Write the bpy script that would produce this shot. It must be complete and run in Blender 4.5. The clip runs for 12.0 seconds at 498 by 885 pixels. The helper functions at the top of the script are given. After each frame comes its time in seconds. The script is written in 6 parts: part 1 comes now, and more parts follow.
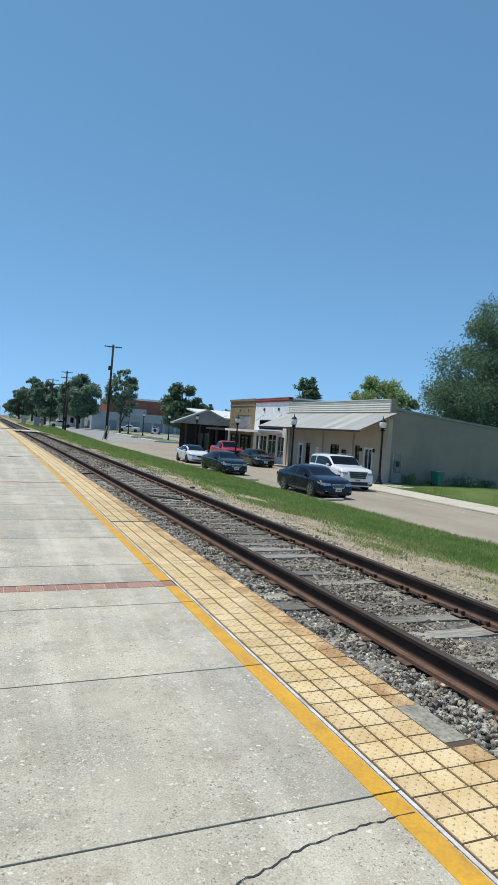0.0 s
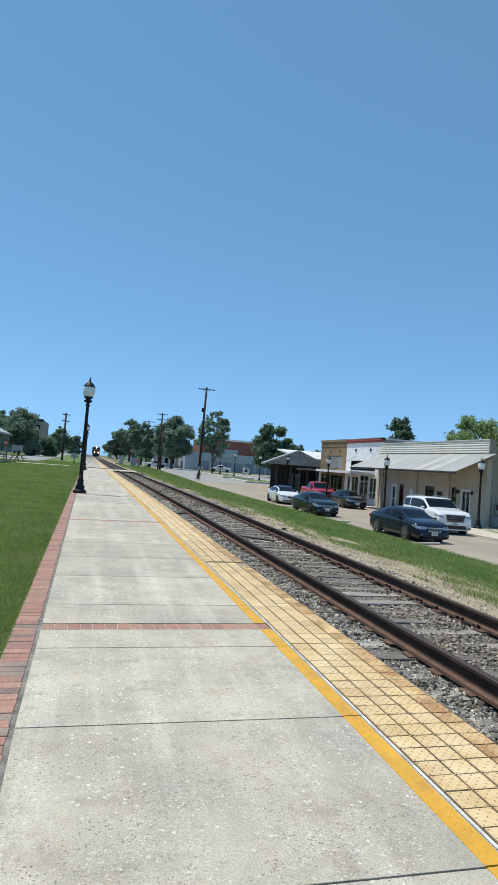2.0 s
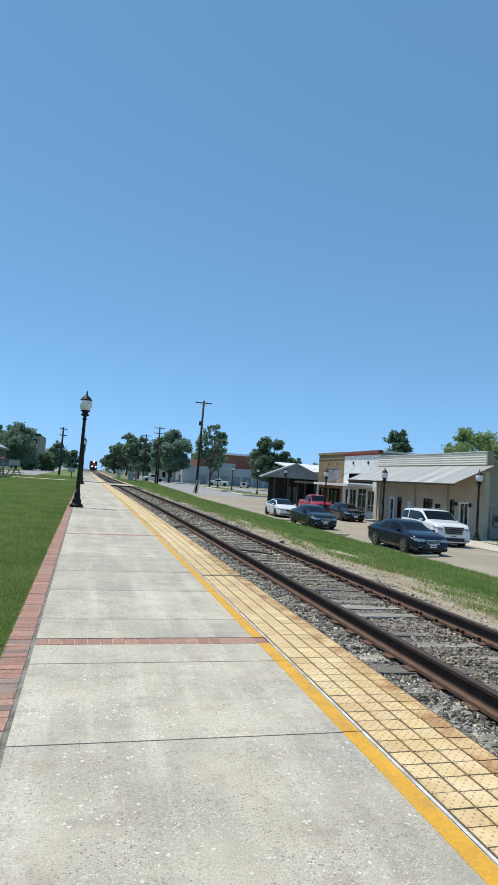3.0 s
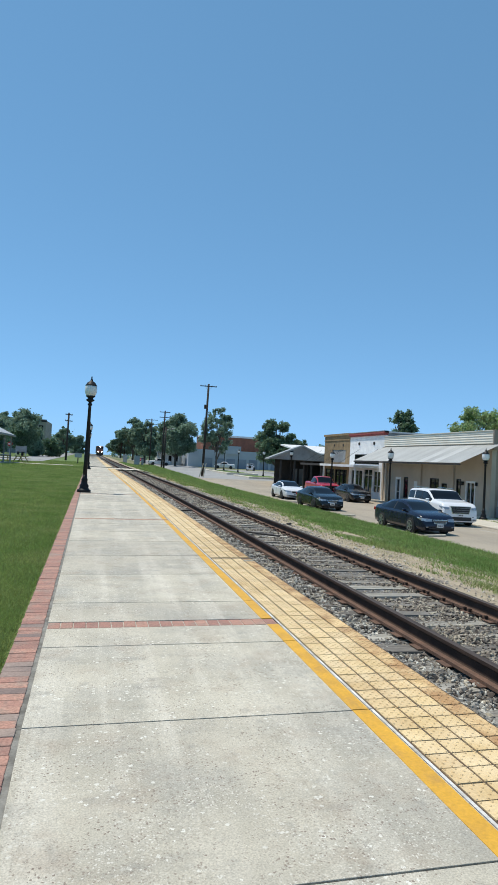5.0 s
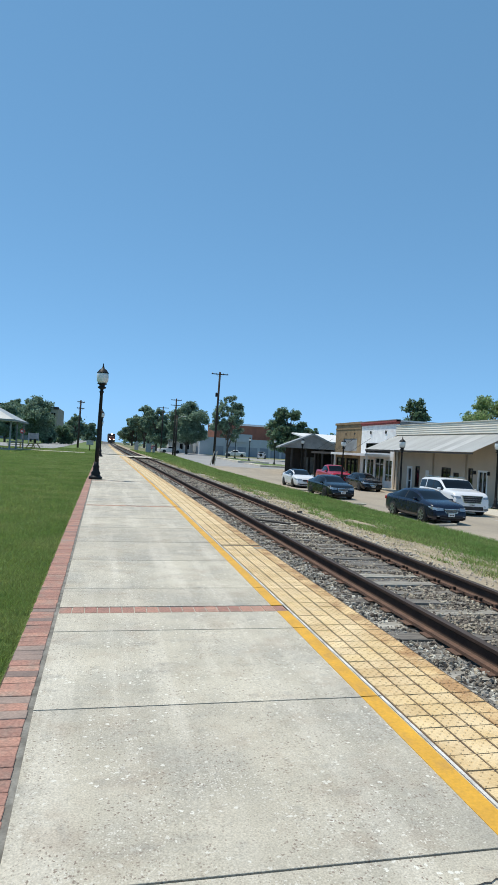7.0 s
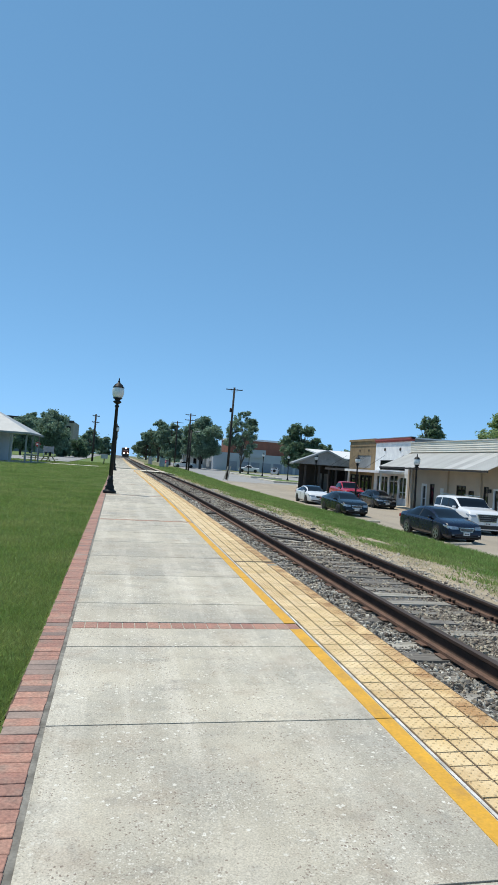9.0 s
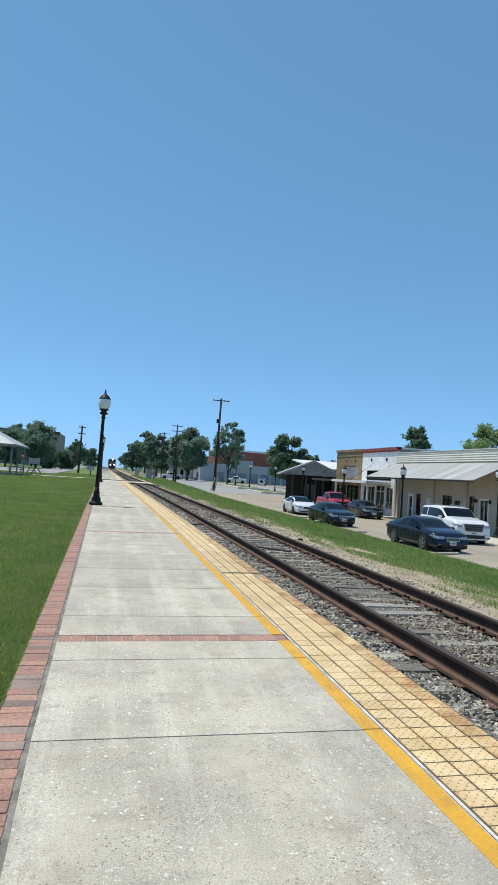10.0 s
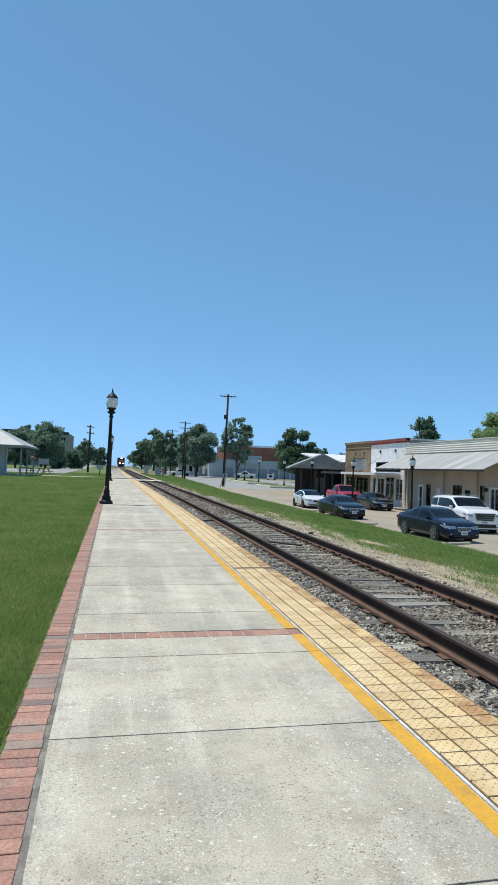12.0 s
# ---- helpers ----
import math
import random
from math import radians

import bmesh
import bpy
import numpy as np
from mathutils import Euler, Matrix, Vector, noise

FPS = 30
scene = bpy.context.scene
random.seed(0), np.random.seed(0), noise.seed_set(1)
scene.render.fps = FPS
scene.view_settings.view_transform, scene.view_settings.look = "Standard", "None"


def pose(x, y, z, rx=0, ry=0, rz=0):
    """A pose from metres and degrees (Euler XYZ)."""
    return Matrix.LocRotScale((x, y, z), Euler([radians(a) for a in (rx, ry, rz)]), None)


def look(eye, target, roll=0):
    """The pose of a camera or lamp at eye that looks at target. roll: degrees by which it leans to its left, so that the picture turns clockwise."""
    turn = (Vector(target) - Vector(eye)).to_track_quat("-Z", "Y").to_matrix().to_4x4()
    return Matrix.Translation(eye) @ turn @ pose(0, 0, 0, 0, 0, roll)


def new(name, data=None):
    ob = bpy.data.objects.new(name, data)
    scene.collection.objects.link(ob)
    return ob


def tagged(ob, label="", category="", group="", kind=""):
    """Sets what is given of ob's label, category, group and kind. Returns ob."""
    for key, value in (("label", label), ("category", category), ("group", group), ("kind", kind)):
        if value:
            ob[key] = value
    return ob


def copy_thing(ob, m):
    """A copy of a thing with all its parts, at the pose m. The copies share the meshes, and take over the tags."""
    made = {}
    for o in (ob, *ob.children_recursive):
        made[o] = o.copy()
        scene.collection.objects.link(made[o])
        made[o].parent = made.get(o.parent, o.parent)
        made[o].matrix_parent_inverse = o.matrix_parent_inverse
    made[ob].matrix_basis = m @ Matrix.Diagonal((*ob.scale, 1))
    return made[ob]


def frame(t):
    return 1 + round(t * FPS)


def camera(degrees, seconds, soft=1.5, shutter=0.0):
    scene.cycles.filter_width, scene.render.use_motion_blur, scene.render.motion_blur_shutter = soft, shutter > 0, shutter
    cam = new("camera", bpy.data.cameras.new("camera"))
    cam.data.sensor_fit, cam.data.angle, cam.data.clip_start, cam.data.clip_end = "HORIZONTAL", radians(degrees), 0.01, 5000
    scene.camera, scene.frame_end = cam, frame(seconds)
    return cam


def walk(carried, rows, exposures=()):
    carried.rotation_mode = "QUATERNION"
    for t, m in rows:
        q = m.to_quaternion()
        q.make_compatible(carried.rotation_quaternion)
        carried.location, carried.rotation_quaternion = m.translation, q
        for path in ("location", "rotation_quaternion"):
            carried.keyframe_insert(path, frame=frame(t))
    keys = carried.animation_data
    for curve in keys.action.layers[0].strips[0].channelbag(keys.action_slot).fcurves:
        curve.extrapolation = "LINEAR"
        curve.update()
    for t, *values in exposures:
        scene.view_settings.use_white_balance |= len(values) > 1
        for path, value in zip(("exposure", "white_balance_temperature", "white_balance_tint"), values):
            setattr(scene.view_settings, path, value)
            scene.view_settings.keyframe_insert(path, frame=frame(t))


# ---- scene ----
cam = camera(43.0, 12.0)
PATH = [
    (0, (-0.063, 0.012, 1.563), (0.688, 1.866, 1.531), 4.1),
    (0.5, (-0.082, -0.02, 1.565), (0.79, 1.779, 1.514), 4.3),
    (1, (-0.08, -0.02, 1.572), (0.712, 1.817, 1.581), 3.9),
    (1.5, (-0.123, -0.021, 1.573), (0.477, 1.887, 1.627), 4.3),
    (2, (-0.118, -0.005, 1.577), (0.353, 1.937, 1.652), 4.3),
    (2.5, (-0.099, 0.026, 1.563), (0.338, 1.975, 1.668), 3.7),
    (3, (-0.094, 0.05, 1.557), (0.381, 1.989, 1.675), 4.0),
    (5, (-0.103, 0.037, 1.563), (0.359, 1.982, 1.625), 3.1),
    (5.5, (-0.101, 0.045, 1.556), (0.33, 1.997, 1.615), 3.1),
    (6, (-0.089, 0.051, 1.554), (0.348, 2.002, 1.582), 3.1),
    (6.5, (-0.092, 0.046, 1.557), (0.316, 2.004, 1.588), 3.3),
    (7, (-0.097, 0.048, 1.552), (0.333, 2.001, 1.575), 3.4),
    (7.5, (-0.104, 0.039, 1.556), (0.312, 1.995, 1.605), 3.8),
    (9.5, (-0.111, 0.05, 1.561), (0.271, 2.011, 1.643), 4.0),
    (10, (-0.11, 0.036, 1.562), (0.312, 1.988, 1.668), 3.8),
    (10.5, (-0.105, 0.057, 1.555), (0.283, 2.017, 1.649), 2.8),
    (11, (-0.11, 0.044, 1.563), (0.302, 1.999, 1.642), 2.7),
    (11.5, (-0.109, 0.05, 1.559), (0.29, 2.007, 1.646), 2.1),
    (12, (-0.113, 0.031, 1.564), (0.285, 1.989, 1.653), 2.3),
]
walk(cam, [(t, look(eye, target, roll)) for t, eye, target, roll in PATH],
     [(0.0, -0.06), (0.5, -0.07), (1.0, -0.07), (1.5, -0.03), (2.5, 0.03), (12.0, 0.03)])

# world and sun
SUN_EL, SUN_AZ = 69.0, -54.0     # elevation; azimuth from +y towards +x
world = bpy.data.worlds.new("world")
scene.world = world
world.use_nodes = True
_wn, _wl = world.node_tree.nodes, world.node_tree.links
sky = _wn.new("ShaderNodeTexSky")
sky.sky_type, sky.sun_disc = "NISHITA", False
sky.sun_elevation, sky.sun_rotation = radians(SUN_EL), radians(SUN_AZ)
sky.air_density, sky.dust_density, sky.ozone_density = 1.0, 0.15, 1.6
_bw = _wn.new("ShaderNodeRGBToBW")
_wl.new(sky.outputs[0], _bw.inputs[0])
_tint = _wn.new("ShaderNodeMix")
_tint.data_type, _tint.blend_type = "RGBA", "MULTIPLY"
_tint.inputs[0].default_value = 1.0
_pw = _wn.new("ShaderNodeMath")
_pw.operation = "POWER"
_wl.new(_bw.outputs[0], _pw.inputs[0])
_pw.inputs[1].default_value = 0.5
_sc = _wn.new("ShaderNodeMath")
_sc.operation = "MULTIPLY"
_wl.new(_pw.outputs[0], _sc.inputs[0])
_sc.inputs[1].default_value = 1.88
_wl.new(_sc.outputs[0], _tint.inputs[6])
_tint.inputs[7].default_value = (0.42, 1.03, 1.87, 1)
_mix = _wn.new("ShaderNodeMix")
_mix.data_type = "RGBA"
_mix.inputs[0].default_value = 0.86
_wl.new(sky.outputs[0], _mix.inputs[6])
_wl.new(_tint.outputs[2], _mix.inputs[7])
_wl.new(_mix.outputs[2], _wn["Background"].inputs[0])
_wn["Background"].inputs[1].default_value = 0.112
sun = new("sun", bpy.data.lights.new("sun", "SUN"))
sun.data.energy, sun.data.angle, sun.data.color = 3.75, radians(0.53), (1.0, 0.935, 0.82)
_sd = Vector((math.sin(radians(SUN_AZ)) * math.cos(radians(SUN_EL)), math.cos(radians(SUN_AZ)) * math.cos(radians(SUN_EL)), math.sin(radians(SUN_EL))))
sun.matrix_world = look(_sd * 60, (0, 0, 0))
scene.view_settings.exposure = 0.0

# materials
def material(name, a, b=None, scale=3.0, rough=0.8, metal=0.0, bump=0.0, bump_scale=60.0, fine=0.15, spots=None, coat=0.0, rand=0.0, island=0.0, stretch=(1, 1, 1), spec=0.5, patches=()):
    """A surface: colour a varied towards b by wide stains, with fine grain, spots (colour, size, share) and relief, at world size."""
    m = bpy.data.materials.new(name)
    m.use_nodes = True
    n, l = m.node_tree.nodes, m.node_tree.links
    bs = n["Principled BSDF"]
    geo = n.new("ShaderNodeNewGeometry")
    mp = n.new("ShaderNodeMapping")
    mp.inputs["Scale"].default_value = stretch
    l.new(geo.outputs["Position"], mp.inputs["Vector"])
    b = b or tuple(c * 0.75 for c in a)

    def noise_at(s, detail=4, w=0.0):
        t = n.new("ShaderNodeTexNoise")
        t.inputs["Scale"].default_value, t.inputs["Detail"].default_value = s, detail
        l.new(mp.outputs[0], t.inputs["Vector"])
        return t.outputs["Fac"]

    def mix(fac, c1, c2, kind="MIX"):
        x = n.new("ShaderNodeMix")
        x.data_type, x.blend_type = "RGBA", kind
        for sock, v in ((x.inputs[0], fac), (x.inputs[6], c1), (x.inputs[7], c2)):
            if hasattr(v, "links"):
                l.new(v, sock)
            elif isinstance(v, tuple):
                sock.default_value = (*v, 1)
            else:
                sock.default_value = v
        return x.outputs[2]

    def ramp(fac, lo, hi):
        r = n.new("ShaderNodeMapRange")
        r.inputs[1].default_value, r.inputs[2].default_value = lo, hi
        l.new(fac, r.inputs[0])
        return r.outputs[0]

    col = mix(ramp(noise_at(scale, 5), 0.35, 0.68), a, b)
    for pc, ps, lo, hi, amount, long_ in patches:
        pm = n.new("ShaderNodeMapping")
        pm.inputs["Scale"].default_value = long_
        l.new(geo.outputs["Position"], pm.inputs["Vector"])
        pt = n.new("ShaderNodeTexNoise")
        pt.inputs["Scale"].default_value, pt.inputs["Detail"].default_value, pt.inputs["Roughness"].default_value = ps, 6, 0.62
        l.new(pm.outputs[0], pt.inputs["Vector"])
        pr = n.new("ShaderNodeMapRange")
        pr.inputs[1].default_value, pr.inputs[2].default_value, pr.inputs[4].default_value = lo, hi, amount
        l.new(pt.outputs["Fac"], pr.inputs[0])
        col = mix(pr.outputs[0], col, pc)
    if fine:
        g = ramp(noise_at(bump_scale, 3), 0.3, 0.7)
        r = n.new("ShaderNodeMapRange")
        r.inputs[3].default_value, r.inputs[4].default_value = 1 - fine, 1 + fine
        l.new(g, r.inputs[0])
        cc = n.new("ShaderNodeCombineColor")
        for k in range(3):
            l.new(r.outputs[0], cc.inputs[k])
        col = mix(1.0, col, cc.outputs[0], "MULTIPLY")
    for sc, size, share in spots or ():
        v = n.new("ShaderNodeTexVoronoi")
        v.inputs["Scale"].default_value = size
        wob = n.new("ShaderNodeTexNoise")
        wob.inputs["Scale"].default_value = size * 1.6
        l.new(mp.outputs[0], wob.inputs["Vector"])
        vm = n.new("ShaderNodeVectorMath")
        vm.operation = "MULTIPLY_ADD"
        l.new(wob.outputs["Color"], vm.inputs[0])
        vm.inputs[1].default_value = (1.3 / size,) * 3
        l.new(mp.outputs[0], vm.inputs[2])
        l.new(vm.outputs[0], v.inputs["Vector"])
        sep = n.new("ShaderNodeSeparateColor")
        l.new(v.outputs["Color"], sep.inputs[0])
        f = n.new("ShaderNodeMath")
        f.operation = "LESS_THAN"
        l.new(sep.outputs[0], f.inputs[0])
        f.inputs[1].default_value = share
        d = n.new("ShaderNodeMath")
        d.operation = "LESS_THAN"
        l.new(v.outputs["Distance"], d.inputs[0])
        d.inputs[1].default_value = 0.42
        k = n.new("ShaderNodeMath")
        k.operation = "MULTIPLY"
        l.new(f.outputs[0], k.inputs[0])
        l.new(d.outputs[0], k.inputs[1])
        where = n.new("ShaderNodeMath")
        where.operation = "MULTIPLY"
        l.new(k.outputs[0], where.inputs[0])
        l.new(ramp(noise_at(1.3 + 0.02 * size, 4), 0.36, 0.58), where.inputs[1])
        col = mix(where.outputs[0], col, sc)
    for amount, source in ((rand, "obj"), (island, "isl")):
        if amount:
            if source == "obj":
                o = n.new("ShaderNodeObjectInfo").outputs["Random"]
            else:
                o = geo.outputs["Random Per Island"]
            hs = n.new("ShaderNodeHueSaturation")
            r = n.new("ShaderNodeMapRange")
            r.inputs[3].default_value, r.inputs[4].default_value = 1 - amount, 1 + amount
            l.new(o, r.inputs[0])
            l.new(r.outputs[0], hs.inputs["Value"])
            m2 = n.new("ShaderNodeMath")
            m2.operation = "MULTIPLY_ADD"
            l.new(o, m2.inputs[0])
            m2.inputs[1].default_value, m2.inputs[2].default_value = 0.05 * amount, 0.5 - 0.025 * amount
            l.new(m2.outputs[0], hs.inputs["Hue"])
            l.new(col, hs.inputs["Color"])
            col = hs.outputs[0]
    l.new(col, bs.inputs["Base Color"])
    rr = n.new("ShaderNodeMapRange")
    rr.inputs[3].default_value, rr.inputs[4].default_value = max(0.02, rough - 0.08), min(1, rough + 0.08)
    l.new(noise_at(scale * 4, 3), rr.inputs[0])
    l.new(rr.outputs[0], bs.inputs["Roughness"])
    bs.inputs["Metallic"].default_value, bs.inputs["Coat Weight"].default_value = metal, coat
    bs.inputs["Specular IOR Level"].default_value = spec
    if bump:
        bp = n.new("ShaderNodeBump")
        bp.inputs["Strength"].default_value, bp.inputs["Distance"].default_value = 0.6, bump
        l.new(noise_at(bump_scale, 4), bp.inputs["Height"])
        l.new(bp.outputs[0], bs.inputs["Normal"])
    return m


def glass(name, tint=(0.02, 0.025, 0.03), rough=0.04):
    """Dark window glass that mirrors the sky."""
    m = material(name, tint, rough=rough, fine=0, scale=1.0)
    bs = m.node_tree.nodes["Principled BSDF"]
    m.node_tree.links.remove(bs.inputs["Roughness"].links[0])
    bs.inputs["Roughness"].default_value = rough
    return m


def leafy(name, *a, **k):
    """A leaf surface that also lets light through."""
    m = material(name, *a, **k)
    n, l = m.node_tree.nodes, m.node_tree.links
    bs = n["Principled BSDF"]
    tr = n.new("ShaderNodeBsdfTranslucent")
    l.new(bs.inputs["Base Color"].links[0].from_socket, tr.inputs["Color"])
    mx = n.new("ShaderNodeMixShader")
    mx.inputs[0].default_value = 0.55
    l.new(bs.outputs[0], mx.inputs[1])
    l.new(tr.outputs[0], mx.inputs[2])
    l.new(mx.outputs[0], n["Material Output"].inputs["Surface"])
    return m


CONCRETE = material("concrete", (0.545, 0.495, 0.392), (0.44, 0.40, 0.315), scale=1.9, rough=0.9, bump=0.004, bump_scale=120, fine=0.22,
                    spots=(((0.74, 0.71, 0.62), 42, 0.07), ((0.66, 0.62, 0.53), 85, 0.22), ((0.26, 0.21, 0.165), 75, 0.16), ((0.30, 0.26, 0.21), 130, 0.1)), rand=0.07,
                    patches=(((0.31, 0.30, 0.265), 0.9, 0.46, 0.66, 0.62, (1, 1, 1)), ((0.64, 0.59, 0.49), 1.5, 0.48, 0.62, 0.55, (2.0, 0.12, 1)), ((0.36, 0.285, 0.21), 2.6, 0.52, 0.68, 0.45, (1, 1, 1)),
                             ((0.22, 0.215, 0.195), 2.4, 0.56, 0.7, 0.4, (0.7, 1.3, 1)), ((0.24, 0.235, 0.21), 7.0, 0.58, 0.74, 0.5, (1, 1, 1))))
WALK = material("pale_concrete", (0.64, 0.58, 0.47), (0.53, 0.48, 0.39), scale=1.2, rough=0.85, bump=0.002)
# darker than the slabs: the kerb's shaded street side put into its colour
KERB = material("shade_toned_kerb", (0.40, 0.36, 0.29), (0.27, 0.245, 0.2), scale=2.5, rough=0.9, bump=0.003)
YELLOW = material("yellow_paint", (0.75, 0.40, 0.03), (0.62, 0.33, 0.035), scale=5, rough=0.6, bump=0.001, fine=0.1, patches=(((0.45, 0.25, 0.06), 7.0, 0.55, 0.72, 0.6, (1, 0.5, 1)),))
WHITE_LINE = material("white_caulk", (0.75, 0.73, 0.68), (0.45, 0.42, 0.36), scale=6, rough=0.7)
CAULK = material("grey_joint", (0.27, 0.255, 0.22), (0.13, 0.12, 0.10), scale=8, rough=0.9, bump=0.002)
GROUT = material("brown_grout", (0.13, 0.085, 0.05), (0.08, 0.06, 0.045), scale=5, rough=0.95)
TACTILE_DIRTY = material("stained_tactile_tile", (0.70, 0.50, 0.26), (0.56, 0.37, 0.17), scale=4.5, rough=0.75, fine=0.18, bump=0.0015, bump_scale=90, rand=0.1, patches=(((0.38, 0.20, 0.08), 5.0, 0.43, 0.62, 0.8, (1, 0.7, 1)),))
TACTILE = material("tactile_tile", (0.75, 0.575, 0.335), (0.63, 0.45, 0.22), scale=3.5, rough=0.7, fine=0.12, bump=0.0015, bump_scale=90, rand=0.07, island=0.06, patches=(((0.50, 0.32, 0.14), 2.2, 0.52, 0.68, 0.55, (1, 0.6, 1)),))
BRICK = material("paver_brick", (0.44, 0.225, 0.165), (0.35, 0.205, 0.155), scale=9, rough=0.85, bump=0.002, fine=0.25, rand=0.16, patches=(((0.30, 0.25, 0.2), 5.0, 0.5, 0.68, 0.6, (1, 1, 1)),))
GREY_BRICK = material("grey_paver_brick", (0.31, 0.225, 0.185), (0.245, 0.185, 0.155), scale=7, rough=0.85, bump=0.002, rand=0.2)
BRICKS_FAR = material("paver_brick_far", (0.42, 0.235, 0.165), (0.33, 0.20, 0.145), scale=9, rough=0.85, bump=0.002, fine=0.25, island=0.22, patches=(((0.30, 0.25, 0.2), 5.0, 0.5, 0.68, 0.6, (1, 1, 1)),))
LAWN = material("lawn_soil", (0.115, 0.185, 0.04), (0.14, 0.19, 0.05), scale=0.6, rough=0.95, bump=0.02, bump_scale=25, fine=0.3, patches=(((0.18, 0.19, 0.06), 0.35, 0.5, 0.66, 0.5, (1, 1, 1)), ((0.07, 0.12, 0.03), 0.8, 0.52, 0.68, 0.5, (1, 1, 1))))
VERGE = material("verge_soil", (0.15, 0.17, 0.065), (0.23, 0.215, 0.115), scale=2.2, rough=0.95, bump=0.02, bump_scale=20, fine=0.3)
DIRT = material("dirt", (0.46, 0.37, 0.25), (0.31, 0.255, 0.18), scale=1.6, rough=0.95, bump=0.01, bump_scale=30, fine=0.3, patches=(((0.22, 0.22, 0.10), 1.4, 0.54, 0.64, 0.5, (1, 0.6, 1)), ((0.33, 0.25, 0.16), 3.5, 0.54, 0.7, 0.6, (1, 1, 1))))
BALLAST_BED = material("ballast_bed", (0.16, 0.15, 0.135), (0.09, 0.085, 0.078), scale=2, rough=0.95, bump=0.02, bump_scale=28, fine=0.4, spots=(((0.4, 0.39, 0.37), 20, 0.3), ((0.07, 0.07, 0.065), 24, 0.25)))
ASPHALT = material("asphalt", (0.40, 0.34, 0.26), (0.33, 0.285, 0.22), scale=0.35, rough=0.9, bump=0.003, bump_scale=60, fine=0.18, patches=(((0.26, 0.23, 0.185), 0.5, 0.5, 0.7, 0.5, (1.5, 0.12, 1)),))
GREY_ASPHALT = material("grey_asphalt", (0.34, 0.335, 0.32), (0.28, 0.275, 0.265), scale=0.3, rough=0.9, bump=0.003, fine=0.15)
RAIL = material("rail_steel", (0.050, 0.036, 0.030), (0.075, 0.050, 0.039), scale=5, rough=0.85, bump=0.001, spec=0.1)
RAIL_TOP = material("rail_head", (0.085, 0.068, 0.06), (0.055, 0.043, 0.037), scale=3, rough=0.75, metal=0.0, spec=0.2, stretch=(8, 0.4, 1))
RUST = material("rusty_steel", (0.165, 0.094, 0.062), (0.115, 0.068, 0.048), scale=6, rough=0.9, metal=0.0, bump=0.002, fine=0.25)
TIE = material("weathered_timber", (0.35, 0.325, 0.28), (0.16, 0.145, 0.12), scale=2.6, rough=0.95, bump=0.014, bump_scale=26, fine=0.4, stretch=(0.25, 3, 1), rand=0.4)
STONE = material("ballast_stone", (0.36, 0.305, 0.235), (0.15, 0.125, 0.10), scale=14, rough=0.9, fine=0.2, island=0.75)
STONE_GREY = material("grey_ballast_stone", (0.42, 0.395, 0.345), (0.17, 0.16, 0.14), scale=14, rough=0.9, fine=0.2, island=0.85)
TIN_NEW = material("bright_sheet", (0.46, 0.47, 0.46), (0.4, 0.41, 0.4), scale=0.7, rough=0.55, metal=0.1, fine=0.05)
ROAD_PAINT = material("worn_road_paint", (0.55, 0.53, 0.48), (0.34, 0.3, 0.25), scale=4, rough=0.8)
DIRT_STONE = material("pale_stones", (0.52, 0.46, 0.37), (0.36, 0.31, 0.25), scale=9, rough=0.9, fine=0.2, island=0.4)
STRAW = leafy("dry_straw", (0.50, 0.42, 0.24), (0.34, 0.33, 0.14), scale=0.9, rough=0.8, fine=0, island=0.4, spec=0.2)
GRASS = leafy("grass_blade", (0.205, 0.295, 0.075), (0.30, 0.345, 0.115), scale=0.7, rough=0.6, fine=0, island=0.33, spec=0.25, patches=(((0.36, 0.385, 0.15), 0.22, 0.5, 0.64, 0.6, (1, 0.5, 1)), ((0.13, 0.21, 0.05), 0.5, 0.54, 0.68, 0.6, (1, 0.6, 1))))
WEED = leafy("verge_grass", (0.185, 0.30, 0.075), (0.30, 0.355, 0.125), scale=0.5, rough=0.6, fine=0, island=0.5, spec=0.25)
BLACK = material("black_paint", (0.012, 0.013, 0.014), (0.02, 0.02, 0.02), scale=4, rough=0.5, fine=0.1, spec=0.2)
GLOBE = material("white_globe", (0.82, 0.82, 0.79), (0.72, 0.72, 0.7), scale=3, rough=0.25, fine=0)
POLE_WOOD = material("creosote_pole", (0.024, 0.02, 0.017), (0.04, 0.032, 0.026), scale=3, rough=0.9, bump=0.004, stretch=(3, 3, 0.3), fine=0.3)
STUCCO = material("beige_stucco", (0.52, 0.44, 0.345), (0.44, 0.37, 0.29), scale=0.6, rough=0.9, bump=0.003, fine=0.08)
GREY_WALL = material("grey_wall", (0.345, 0.277, 0.222), (0.29, 0.235, 0.19), scale=0.5, rough=0.9, bump=0.006, bump_scale=18, fine=0.1, patches=(((0.23, 0.205, 0.17), 0.5, 0.5, 0.68, 0.5, (1, 1, 0.5)),))
SIDING = material("cream_siding", (0.80, 0.745, 0.63), (0.72, 0.66, 0.55), scale=0.8, rough=0.6, fine=0.06)
TIN = material("galvanised_sheet", (0.37, 0.385, 0.38), (0.30, 0.31, 0.305), scale=0.5, rough=0.55, metal=0.2, fine=0.08, stretch=(0.4, 2, 1))
WHITE_BRICK = material("white_painted_brick", (0.86, 0.86, 0.85), (0.72, 0.72, 0.72), scale=1.4, rough=0.8, bump=0.005, bump_scale=14, fine=0.07)
